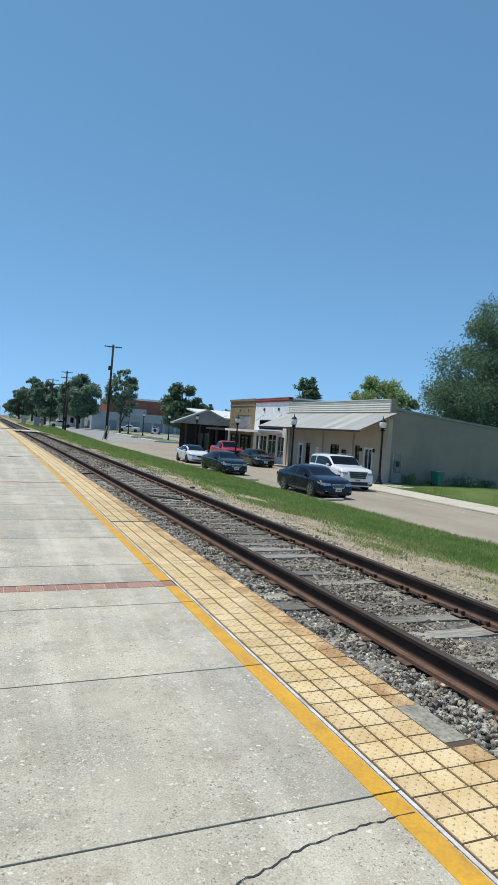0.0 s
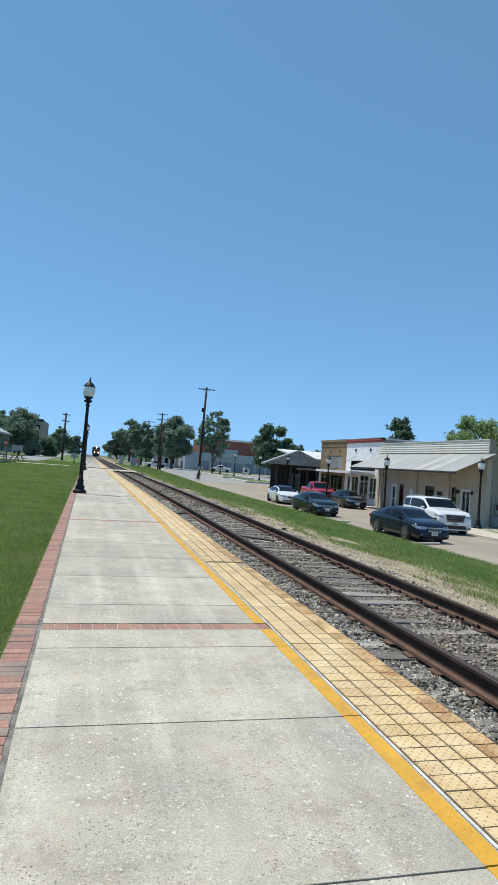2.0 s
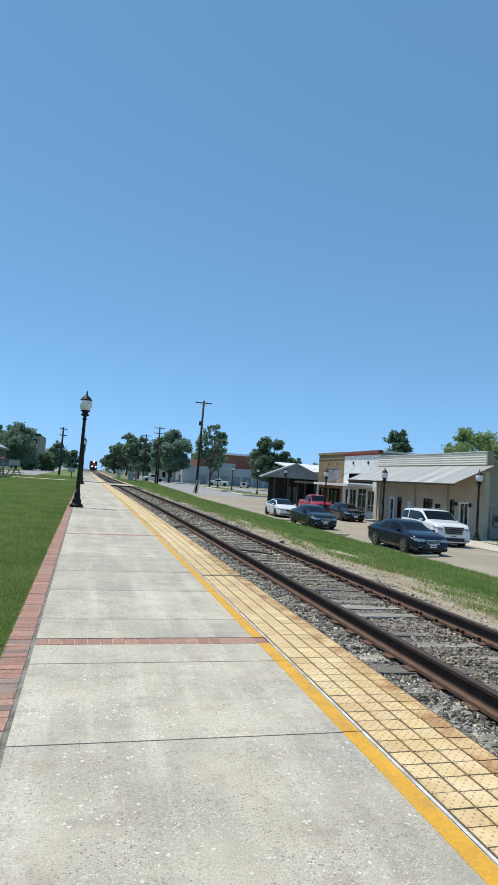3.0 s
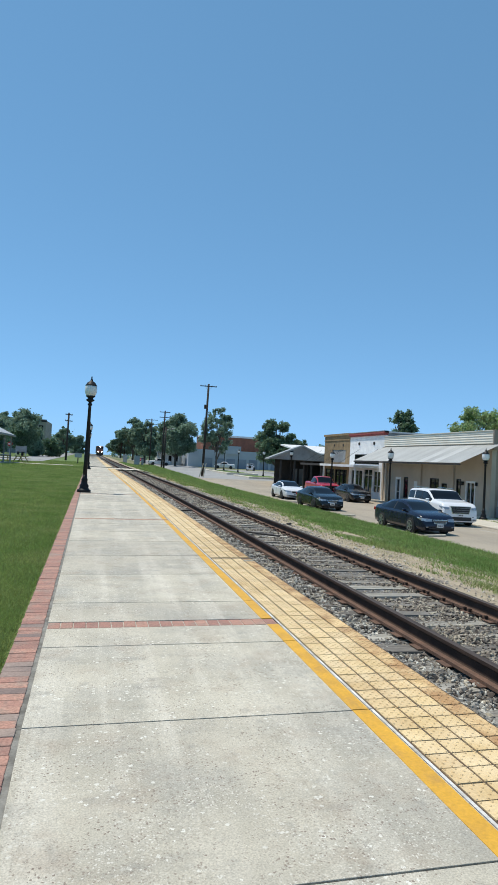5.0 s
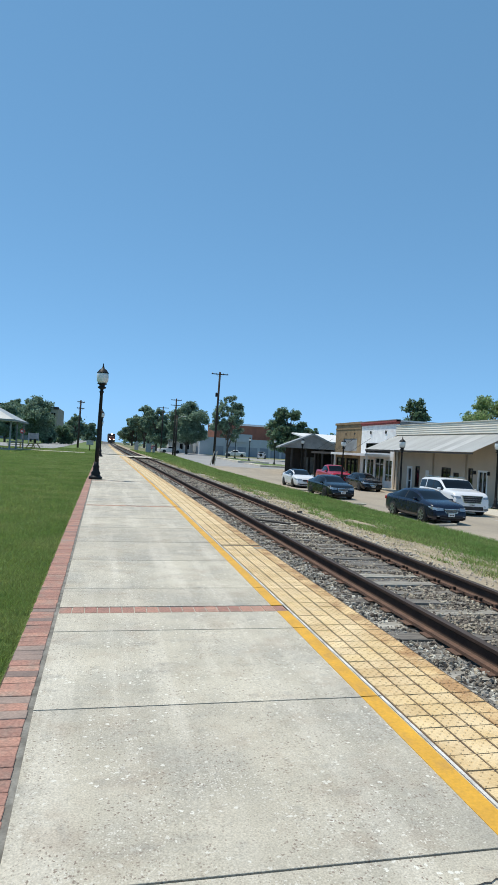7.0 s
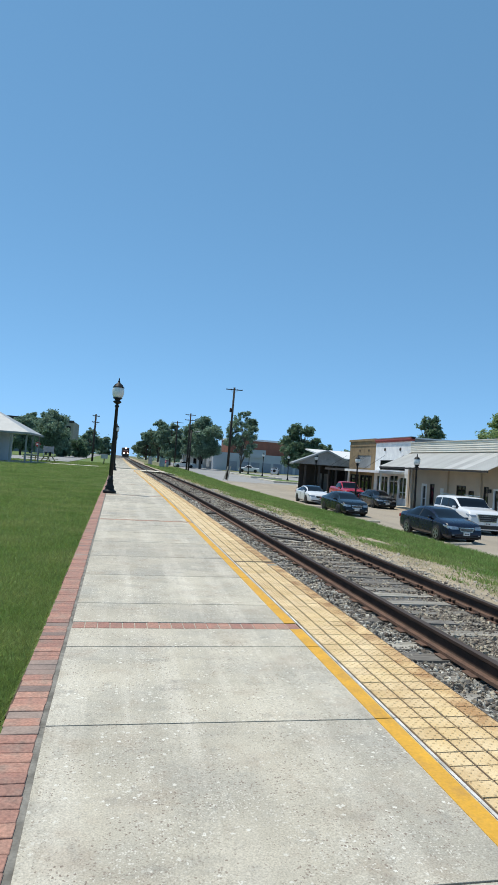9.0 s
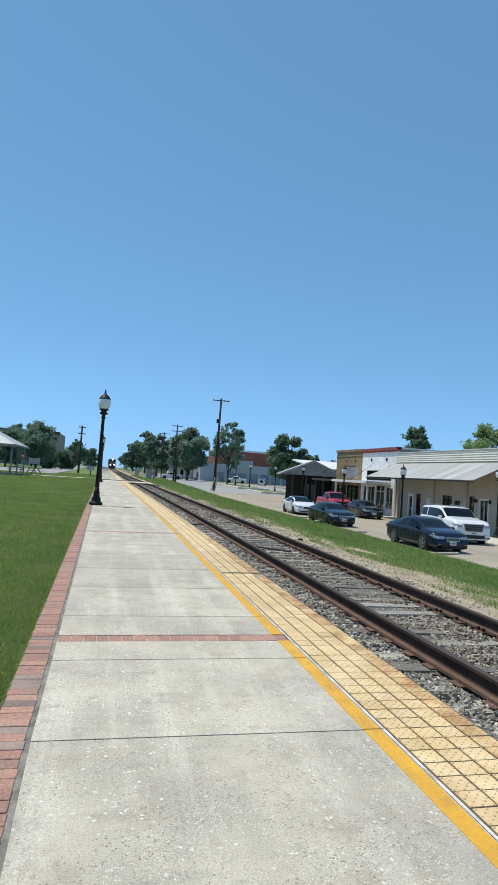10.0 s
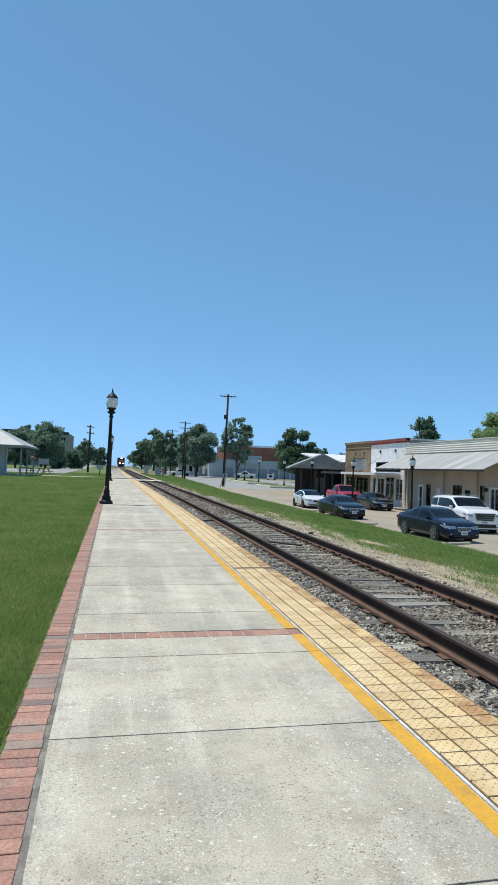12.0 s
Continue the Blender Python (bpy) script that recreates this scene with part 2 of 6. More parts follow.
TAN_BRICK = material("tan_brick", (0.31, 0.22, 0.12), (0.22, 0.155, 0.085), scale=1.5, rough=0.9, bump=0.006, bump_scale=14, fine=0.2)
RED_TRIM = material("red_trim", (0.36, 0.08, 0.07), (0.27, 0.06, 0.055), scale=2, rough=0.7)
RED_BRICK = material("red_brick", (0.30, 0.12, 0.075), (0.22, 0.09, 0.06), scale=0.6, rough=0.9, fine=0.2)
WHITE_PAINT = material("white_paint", (0.78, 0.78, 0.76), (0.66, 0.66, 0.64), scale=1.1, rough=0.6, fine=0.05)
PALE_BLUE = material("pale_blue_wall", (0.46, 0.51, 0.56), (0.38, 0.43, 0.48), scale=0.3, rough=0.8, fine=0.08)
DARK_TIMBER = material("dark_timber", (0.035, 0.03, 0.027), (0.05, 0.045, 0.04), scale=2, rough=0.8, fine=0.2)
CAR_GLASS = glass("tinted_car_glass", (0.006, 0.007, 0.009), 0.08)
CAR_GLASS.node_tree.nodes["Principled BSDF"].inputs["Specular IOR Level"].default_value = 0.22
DARK_GLASS = glass("window_glass", (0.008, 0.010, 0.012))

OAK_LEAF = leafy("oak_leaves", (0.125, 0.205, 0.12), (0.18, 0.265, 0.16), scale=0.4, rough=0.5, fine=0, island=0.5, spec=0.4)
LIGHT_LEAF = leafy("pale_green_leaves", (0.31, 0.42, 0.19), (0.38, 0.48, 0.23), scale=0.4, rough=0.5, fine=0, island=0.4, spec=0.4)
MID_LEAF = leafy("green_leaves", (0.215, 0.30, 0.155), (0.28, 0.36, 0.19), scale=0.4, rough=0.5, fine=0, island=0.45, spec=0.4)
# greyed and paled for far trees: distance haze put into the leaf colour
HAZED_LEAF = leafy("hazed_green_leaves", (0.19, 0.285, 0.20), (0.26, 0.35, 0.25), scale=0.4, rough=0.6, fine=0, island=0.4, spec=0.3)
BARK = material("bark", (0.13, 0.105, 0.085), (0.075, 0.06, 0.05), scale=3, rough=0.95, bump=0.02, bump_scale=14, fine=0.3, stretch=(2, 2, 0.4))
NAVY = material("navy_car_paint", (0.006, 0.010, 0.028), (0.007, 0.011, 0.03), scale=1, rough=0.28, coat=0.55, fine=0, spec=0.2)
CHARCOAL = material("charcoal_car_paint", (0.007, 0.011, 0.016), (0.008, 0.012, 0.017), scale=1, rough=0.28, coat=0.55, fine=0, spec=0.2)
BLACK_CAR = material("black_car_paint", (0.008, 0.008, 0.010), (0.009, 0.009, 0.011), scale=1, rough=0.28, coat=0.55, fine=0, spec=0.2)
WHITE_CAR = material("white_car_paint", (0.80, 0.80, 0.80), (0.78, 0.78, 0.78), scale=1, rough=0.3, coat=0.6, fine=0, spec=0.25)
RED_CAR = material("red_car_paint", (0.42, 0.012, 0.03), (0.40, 0.012, 0.03), scale=1, rough=0.3, coat=0.6, fine=0, spec=0.25)
TYRE = material("tyre_rubber", (0.018, 0.018, 0.018), (0.03, 0.028, 0.026), scale=5, rough=0.9)
RIM = material("alloy_rim", (0.55, 0.56, 0.57), (0.4, 0.41, 0.42), scale=6, rough=0.3, metal=0.9, fine=0)
DARK_RIM = material("dark_rim", (0.04, 0.04, 0.042), (0.06, 0.06, 0.06), scale=6, rough=0.35, metal=0.6, fine=0)
CHROME = material("chrome", (0.7, 0.71, 0.72), (0.6, 0.61, 0.62), scale=4, rough=0.12, metal=1.0, fine=0)
HEADLAMP = material("headlamp_glass", (0.46, 0.48, 0.51), (0.3, 0.32, 0.34), scale=8, rough=0.08, metal=0.45, fine=0, coat=1.0)
TAIL = material("red_lens", (0.35, 0.01, 0.01), (0.3, 0.01, 0.01), scale=4, rough=0.15, fine=0)
PLASTIC = material("black_plastic", (0.012, 0.012, 0.013), (0.02, 0.02, 0.02), scale=5, rough=0.55)
GREEN_BIN = material("green_plastic", (0.02, 0.19, 0.14), (0.018, 0.15, 0.11), scale=2, rough=0.5)
GREY_METAL = material("grey_metal", (0.42, 0.43, 0.43), (0.33, 0.34, 0.34), scale=2, rough=0.5, metal=0.5)
BROWN_PLASTIC = material("brown_plastic", (0.16, 0.075, 0.05), (0.12, 0.06, 0.045), scale=3, rough=0.7)
CABLE = material("black_cable", (0.02, 0.02, 0.02), (0.03, 0.03, 0.03), scale=3, rough=0.7)
TABLE_WOOD = material("yellowed_timber", (0.33, 0.29, 0.14), (0.24, 0.20, 0.10), scale=3, rough=0.85, fine=0.2)
BOARD = material("weathered_board", (0.3, 0.31, 0.31), (0.22, 0.22, 0.22), scale=1.5, rough=0.85, fine=0.15)
TRAIN_RED = material("maroon_engine_paint", (0.12, 0.035, 0.03), (0.09, 0.03, 0.028), scale=1, rough=0.5)
SIGN_RED = material("sign_red", (0.45, 0.03, 0.03), (0.4, 0.03, 0.03), scale=2, rough=0.5)
GREY_BLOCK = material("grey_block_wall", (0.32, 0.31, 0.3), (0.25, 0.245, 0.235), scale=0.3, rough=0.9)
PATCH = material("bare_mortar", (0.36, 0.34, 0.27), (0.24, 0.22, 0.17), scale=9, rough=0.95, bump=0.004, bump_scale=40, fine=0.3)
# darker wall blue, with the shade of the lower wall in the colour
SHADED_BLUE = material("shaded_blue_wall", (0.20, 0.24, 0.31), (0.30, 0.34, 0.40), scale=0.35, rough=0.85, fine=0.2)


# helpers for meshes
def part(name, bm, mat, parent=None, label="", smooth=False):
    me = bpy.data.meshes.new(name)
    bmesh.ops.recalc_face_normals(bm, faces=bm.faces)
    bm.to_mesh(me)
    bm.free()
    for m_ in mat if isinstance(mat, (list, tuple)) else (mat,):
        me.materials.append(m_)
    if smooth:
        for p in me.polygons:
            p.use_smooth = True
    ob = new(name, me)
    ob.parent = parent
    return tagged(ob, label)


def soup(name, verts, faces, mat, parent=None, label="", kind="", category=""):
    """One mesh from numpy vertices and equal-sized faces."""
    me = bpy.data.meshes.new(name)
    k = faces.shape[1]
    me.vertices.add(len(verts))
    me.vertices.foreach_set("co", verts.astype(np.float32).ravel())
    me.loops.add(faces.size)
    me.loops.foreach_set("vertex_index", faces.astype(np.int32).ravel())
    me.polygons.add(len(faces))
    me.polygons.foreach_set("loop_start", np.arange(0, faces.size, k, dtype=np.int32))
    me.polygons.foreach_set("loop_total", np.full(len(faces), k, dtype=np.int32))
    me.polygons.foreach_set("use_smooth", np.zeros(len(faces), dtype=bool))
    me.update(calc_edges=True)
    me.materials.append(mat)
    ob = new(name, me)
    ob.parent = parent
    return tagged(ob, label, category, "", kind)


def thing(name, m, label, category, group="", kind=""):
    ob = new(name)
    ob.empty_display_size = 0.1
    ob.matrix_basis = m
    return tagged(ob, label, category, group, kind)


def box(bm, x0, x1, y0, y1, z0, z1, bevel=0.0, m=None):
    mm = Matrix.Translation(((x0 + x1) / 2, (y0 + y1) / 2, (z0 + z1) / 2)) @ Matrix.Diagonal((abs(x1 - x0), abs(y1 - y0), abs(z1 - z0), 1))
    v = bmesh.ops.create_cube(bm, size=1.0, matrix=(m @ mm) if m else mm)["verts"]
    if bevel:
        e = list({e for q in v for e in q.link_edges})
        bmesh.ops.bevel(bm, geom=e, offset=bevel, segments=1, affect="EDGES")
    return bm


def bx(*a, **k):
    return box(bmesh.new(), *a, **k)


def tube(bm, p, q, r0, r1=None, n=8, cap=True):
    p, q = Vector(p), Vector(q)
    d = q - p
    mm = Matrix.Translation((p + q) / 2) @ d.to_track_quat("Z", "Y").to_matrix().to_4x4()
    bmesh.ops.create_cone(bm, cap_ends=cap, segments=n, radius1=r0, radius2=r0 if r1 is None else r1, depth=d.length, matrix=mm)
    return bm


def lathe(bm, profile, n=16, m=None):
    """Turns (radius, height) pairs round the z axis."""
    rings = []
    for r, z in profile:
        ring = []
        for i in range(n):
            a = 2 * math.pi * i / n
            v = Vector((r * math.cos(a), r * math.sin(a), z))
            ring.append(bm.verts.new(m @ v if m else v))
        rings.append(ring)
    for a, b in zip(rings, rings[1:]):
        for i in range(n):
            bm.faces.new((a[i], a[(i + 1) % n], b[(i + 1) % n], b[i]))
    bm.faces.new(rings[0][::-1])
    bm.faces.new(rings[-1])
    return bm


def smoothstep(a, b, x):
    t = min(1.0, max(0.0, (x - a) / (b - a)))
    return t * t * (3 - 2 * t)


def bend(y):
    """The line's slow swing to the west, far up the track."""
    return -0.0115 * (y - 15) * (1 - math.exp(-(y - 15) / 30)) if y > 15 else 0.0


SLOPE = 0.0129      # the platform rises towards the track
CROSS0, CROSS1 = 98.0, 106.0     # the level crossing
ROAD_Z = -1.44


def street_z(y):
    """The street climbs slowly towards the level crossing."""
    return ROAD_Z + 0.35 * smoothstep(72, 108, y) + 0.3 * smoothstep(105, 150, y)


def rise(y):
    """Far up the line the ground climbs a little."""
    return 1.3 * smoothstep(40, 440, y)


def ground_z(x, y):
    up = rise(y)
    x = x - bend(y) if x < 14 else x
    if x < -0.3:
        return -0.035 + 0.02 * math.sin(x * 0.3) * math.sin(y * 0.17) * smoothstep(-0.8, -4, x) + up
    low = street_z(y) + 0.5 * up
    pts = ((-0.3, up - 0.35), (2.2, up - 0.35), (2.4, up - 0.27), (5.35, up - 0.27), (6.6, up - 0.38), (9.5, 0.8 * up - 0.72), (14.2, low + 0.05), (14.4, low), (400, low))
    for (xa, za), (xb, zb) in zip(pts, pts[1:]):
        if x <= xb:
            return za + (zb - za) * max(0, x - xa) / (xb - xa)
    return low


# ground
def sheet(name, xs, ys, zf, mat_of, mats, label, category, follow=True):
    bm = bmesh.new()
    grid = [[bm.verts.new((x + (bend(y) if follow and x < 14 else 0), y, zf(x, y))) for x in xs] for y in ys]
    for j in range(len(ys) - 1):
        for i in range(len(xs) - 1):
            f = bm.faces.new((grid[j][i], grid[j][i + 1], grid[j + 1][i + 1], grid[j + 1][i]))
            f.material_index = mat_of((xs[i] + xs[i + 1]) / 2, (ys[j] + ys[j + 1]) / 2)
            f.smooth = True
    ob = part(name, bm, mats)
    return tagged(ob, label, category, "", "structure")


GX = [-2500, -900, -300, -120, -60, -35, -20, -12, -8, -5, -3, -1.5, -0.668, -0.3, 2.2, 2.4, 3.2, 4.2, 5.35, 5.7, 6.1, 6.6, 7.2, 8, 9.5, 10.5, 12, 13, 14.2, 14.4, 18, 26, 40, 80, 200, 700, 2500]
GY = [-900, -200, -60, -25, -10] + [-6 + 2 * i for i in range(70)] + [138, 150, 170, 200, 240, 300, 400, 600, 1000, 2000, 4000]
ground = sheet("ground", GX, GY, lambda x, y: ground_z(x + (bend(y) if x < 14 else 0), y),
               lambda x, y: 0 if x < -0.3 else 2 if x < 5.5 else 3 if x < 8 else 1, [LAWN, VERGE, BALLAST_BED, DIRT],
               "flat ground with mown lawn, ballast bed, bare dirt and verge", "ground")

road = sheet("road", [14.36, 15, 17, 19, 21, 23, 26.6], [-80, -30, -10, 0, 10, 20, 30, 40, 50, 60, 70] + [74 + 4 * i for i in range(24)] + [180, 220, 300, 500, 900],
             lambda x, y: ground_z(max(x, 14.45), y) + 0.014, lambda x, y: int(y > 94), [ASPHALT, GREY_ASPHALT], "worn tan asphalt street beside the railway", "road", False)
side_road = sheet("side_road", [26.6, 30, 40, 60, 90, 160], [88, 92, 96, 100, 104, 108, 112, 120, 130, 140, 150, 160],
                  lambda x, y: ground_z(x, y) + 0.012, lambda x, y: 0, [GREY_ASPHALT], "grey asphalt side street and parking area", "road", False)
crossing = sheet("level_crossing", [-0.6, 1, 2.3, 3.2, 4.05, 4.9, 5.4, 7, 9, 11, 13, 14.36], [72.5, 75, 78],
                 lambda x, y: ground_z(x + bend(y), y) + 0.03 if x > 5.5 else -0.03, lambda x, y: 0, [WALK], "pale concrete pedestrian crossing over the rails", "crossing")
west_road = sheet("west_road", [-60, -45, -34, -26, -20, -14, -10, -7], [95, 98, 102, 106, 110, 116, 122, 128],
                  lambda x, y: ground_z(x, y) + 0.05, lambda x, y: 0, [GREY_ASPHALT], "grey asphalt road behind the lawn", "road")
west_road_far = sheet("west_road_far", [-13, -11, -9, -7], [128.01, 135, 145, 160, 180, 200, 230, 260, 300, 360, 450, 700],
                      lambda x, y: ground_z(x, y) + 0.05, lambda x, y: 0, [GREY_ASPHALT], "grey asphalt road running off beside the line", "road")
west_path = sheet("footpath", [-14, -11, -8, -5, -2.5, -0.67], [78.5, 81], lambda x, y: ground_z(x, y) + 0.03, lambda x, y: 0, [WALK],
                  "pale concrete footpath across the lawn", "footpath")


# platform: slabs, yellow line, tactile strip and brick border
def pz(x):
    return SLOPE * x


def border(y):
    """How far the brick border drifts outwards along the platform."""
    y = min(26.0, max(1.0, y))
    return -0.0112 * (y - 3.9) + 0.028 * smoothstep(3.9, 2.0, y) - bend(y)


def slanted(ob):
    ob.rotation_euler = (0, -math.atan(SLOPE), 0)
    return ob


P_L, P_R = -0.43, 1.69
JOINTS = [-4.0, -2.3, -0.75, 0.77, 2.30, 3.83, 5.36]
BRICK_ROWS = []
y_ = 5.93
while y_ < 64:
    BRICK_ROWS.append(y_)
    JOINTS += [y_ + d for d in (0.98, 2.6, 4.19, 5.87, 7.32, 8.8)]
    y_ += 9.78
platform = thing("platform", Matrix(), "concrete railway platform with brick border and tactile edge", "platform", "", "structure")
slanted(platform)
edges = sorted(JOINTS + [b for r in BRICK_ROWS for b in (r - 0.006, r + 0.206)] + [72.4])
for a, b in zip(edges, edges[1:]):
    if b - a < 0.25:
        continue
    bm = bmesh.new()
    gap = min(0.015, 0.0055 + 0.0004 * max(0.0, a))
    box(bm, P_L, P_R, a + gap, b - gap, -0.35, 0.0, bevel=0.0015)
    for v in bm.verts:
        v.co.x += border(v.co.y) * (v.co.x < P_L + 0.1)
    o = part("slab", bm, CONCRETE, platform)
    o.location.x = bend((a + b) / 2)
for k in range(20):
    ya, yb = -4 + k * 4, min(72.4, k * 4)
    bm = bmesh.new()
    box(bm, 1.688, 2.36, ya, yb, -0.35, 0.002)
    box(bm, -0.66, 1.688, ya, yb, -0.36, -0.07)
    shift = border((ya + yb) / 2)
    box(bm, -0.655 + shift, -0.458 + shift, ya, yb, -0.35, -0.008)
    o = part("edge_beam", bm, GROUT, platform)
    o.location.x = bend((ya + yb) / 2)

# second platform beyond the crossing
far_platform = thing("platform", Matrix(), "concrete platform continuing beyond the crossing", "platform", "", "structure")
for k in range(24):
    ya, yb = 78.2 + k * 6, 84.1 + k * 6
    o = part("slab", bx(P_L, 1.6, ya, yb, -0.35, 0.01), CONCRETE, far_platform)
    o.location = (bend(ya + 3), 0, rise(ya + 3))
    o = part("tactile_strip", bx(1.62, 2.36, ya, yb, -0.35, 0.015), TACTILE, far_platform)
    o.location = (bend(ya + 3), 0, rise(ya + 3))


# yellow stripe, white joint line and grey brick joint, slab by slab
for a, b in zip(edges, edges[1:]):
    if b - a < 0.12:
        continue
    if b - a > 0.25:
        o = part("yellow_stripe", bx(1.567, 1.679, a + 0.006, b - 0.006, -0.01, 0.003), YELLOW, platform)
        o.location.x = bend((a + b) / 2)
    o = part("joint_line", bx(1.689, 1.708, a + 0.004, b - 0.004, -0.01, 0.005), WHITE_LINE, platform)
    o.location.x = bend((a + b) / 2)
    bm = bx(-0.458, -0.431, a - 0.004, b + 0.004, -0.05, -0.006)
    for v in bm.verts:
        v.co.x += border(v.co.y) - (0.012 if v.co.x < -0.44 else 0)
    o = part("brick_joint", bm, CAULK, platform)
    o.location.x = bend((a + b) / 2)

# crack across the slab at the yellow line
bm = bmesh.new()
rng = random.Random(5)
bends = [(1.668, 2.142), (1.394, 2.128), (1.226, 2.104), (1.062, 2.066), (0.925, 2.012), (0.8, 1.975), (0.3, 1.83)]
pts = []
for (xa, ya), (xb, yb) in zip(bends, bends[1:]):
    k = max(3, int((xa - xb) / 0.025))
    pts += [(xa + (xb - xa) * i / k, ya + (yb - ya) * i / k + rng.uniform(-0.007, 0.007)) for i in range(k)]
for (xa, ya), (xb, yb) in zip(pts, pts[1:]):
    w = rng.uniform(0.002, 0.0045)
    bm.faces.new([bm.verts.new(q) for q in ((xa, ya - w, 0.0035), (xb, yb - w, 0.0035), (xb, yb + w, 0.0035), (xa, ya + w, 0.0035))])
part("crack", bm, DARK_TIMBER, platform, "jagged dark crack across the slab")


# tactile tiles
PITCH = 0.159


def tile_mesh(domes):
    bm = bmesh.new()
    h = PITCH / 2 - 0.0055
    box(bm, -h + 0.0025, h - 0.0025, -h, h, -0.012, 0.008)
    if domes:
        for i in range(5):
            for j in range(5):
                if (i + j) % 2 == 0 or domes > 1:
                    cx, cy = (i - 2) * 0.031, (j - 2) * 0.031
                    ring = [bm.verts.new((cx + 0.0095 * math.cos(k * 1.0472), cy + 0.0095 * math.sin(k * 1.0472), 0.008)) for k in range(6)]
                    top = [bm.verts.new((cx + 0.0055 * math.cos(k * 1.0472), cy + 0.0055 * math.sin(k * 1.0472), 0.013)) for k in range(6)]
                    for k in range(6):
                        bm.faces.new((ring[k], ring[(k + 1) % 6], top[(k + 1) % 6], top[k]))
                    bm.faces.new(top)
    return bm


tile_a = part("tactile_tile", tile_mesh(1), TACTILE, platform)
tile_d = part("tactile_tile", tile_mesh(1), TACTILE_DIRTY, platform)
tile_a.location, tile_d.location = (1.793, 0.4, 0), (1.793 + 3 * PITCH, 0.4, 0)
rng = random.Random(8)
row, far_rows = 0, []
near_rows = [(1.793 + c * PITCH, 0.4 - PITCH * k, c) for k in range(1, 27) for c in range(4)]
near_rows += [(1.793 + c * PITCH, 0.4, c) for c in (1, 2)]
yy = 0.4 + PITCH
while yy < 72.3:
    gap = 0.06 if 9.85 < yy < 9.85 + PITCH else 0
    yy += gap
    for c in range(4):
        if c == 3 and (2.6 < yy < 3.05 or 9.5 < yy < 9.78):
            continue
        x = 1.793 + c * PITCH + bend(yy)
        if row < 75:
            o = (tile_d if c == 3 else tile_a).copy()
            scene.collection.objects.link(o)
            o.location = (x + rng.uniform(-0.0015, 0.0015), yy, rng.uniform(-0.0015, 0.0015))
            o.rotation_euler = (rng.uniform(-0.006, 0.006), rng.uniform(-0.006, 0.006), rng.uniform(-0.008, 0.008))
        else:
            far_rows.append((x, yy, c))
    row += 1
    yy += PITCH

far_rows += near_rows
part("tile_joint", bx(1.716, 2.372, 9.80, 9.845, -0.01, 0.0095), DARK_TIMBER, platform, "dark open joint across the tactile tiles")


def bricks_soup(name, cells, mat, parent, label):
    """cells: (x0, x1, y0, y1, z0, z1) boxes joined into one mesh."""
    c = np.array(cells)
    k = np.array([[0, 2, 4], [1, 2, 4], [1, 3, 4], [0, 3, 4], [0, 2, 5], [1, 2, 5], [1, 3, 5], [0, 3, 5]])
    v = c[:, k].reshape(-1, 3)
    f = np.array([[4, 5, 6, 7], [0, 1, 5, 4], [1, 2, 6, 5], [2, 3, 7, 6], [3, 0, 4, 7]])
    f = (f[None] + 8 * np.arange(len(c))[:, None, None]).reshape(-1, 4)
    return soup(name, v, f, mat, parent, label, "stuff")


g = PITCH / 2 - 0.007
bricks_soup("far_tiles", [(x - g, x + g, y - g, y + g, -0.01, 0.009) for x, y, c in far_rows if c < 3], TACTILE, platform, "buff tactile tiles further along")
bricks_soup("far_edge_tiles", [(x - g, x + g, y - g, y + g, -0.01, 0.009) for x, y, c in far_rows if c == 3], TACTILE_DIRTY, platform, "stained tactile tiles along the edge")
part("patch", bx(2.196, 2.352, 2.60, 3.07, -0.2, 0.0055), PATCH, platform, "bare grey concrete where tiles are missing")

part("patch", bx(2.196, 2.352, 9.46, 9.795, -0.2, 0.0055), PATCH, platform, "bare grey concrete where tiles are missing")

# brick border and brick rows
bm = bmesh.new()
box(bm, -0.1, 0.1, -0.0508, 0.0508, -0.06, 0.0, bevel=0.003)
brick = part("brick", bm, BRICK, platform)
brick.location = (-0.558 + border(1.2), 1.2, 0.004)
bm = bmesh.new()
box(bm, -0.1, 0.1, -0.0508, 0.0508, -0.06, 0.0, bevel=0.003)
grey_brick = part("brick", bm, GREY_BRICK, platform)
grey_brick.location = (-0.558 + border(1.09), 1.0925, 0.004)
rng = random.Random(3)
far_bricks = [(-0.658 + border(0), -0.458 + border(0), 0.985 - 0.1075 * k - 0.049, 0.985 - 0.1075 * k + 0.049, -0.05, rng.uniform(0, 0.006)) for k in range(46)]
for k in range(1, 660):
    y = 1.2 + 0.1075 * k
    if k < 270:
        o = (grey_brick if rng.random() < (0.34 if 3.6 < y < 5.9 else 0.07) else brick).copy()
        scene.collection.objects.link(o)
        o.location = (-0.562 + border(y) + bend(y) + rng.uniform(-0.004, 0.004), y, 0.002 + rng.uniform(-0.0025, 0.0025))
        o.rotation_euler = (rng.uniform(-0.01, 0.01), rng.uniform(-0.01, 0.01), rng.uniform(-0.012, 0.012))
    else:
        x = -0.562 + bend(y) + border(y)
        far_bricks.append((x - 0.1, x + 0.1, y - 0.0475, y + 0.0475, -0.05, rng.uniform(0, 0.006)))
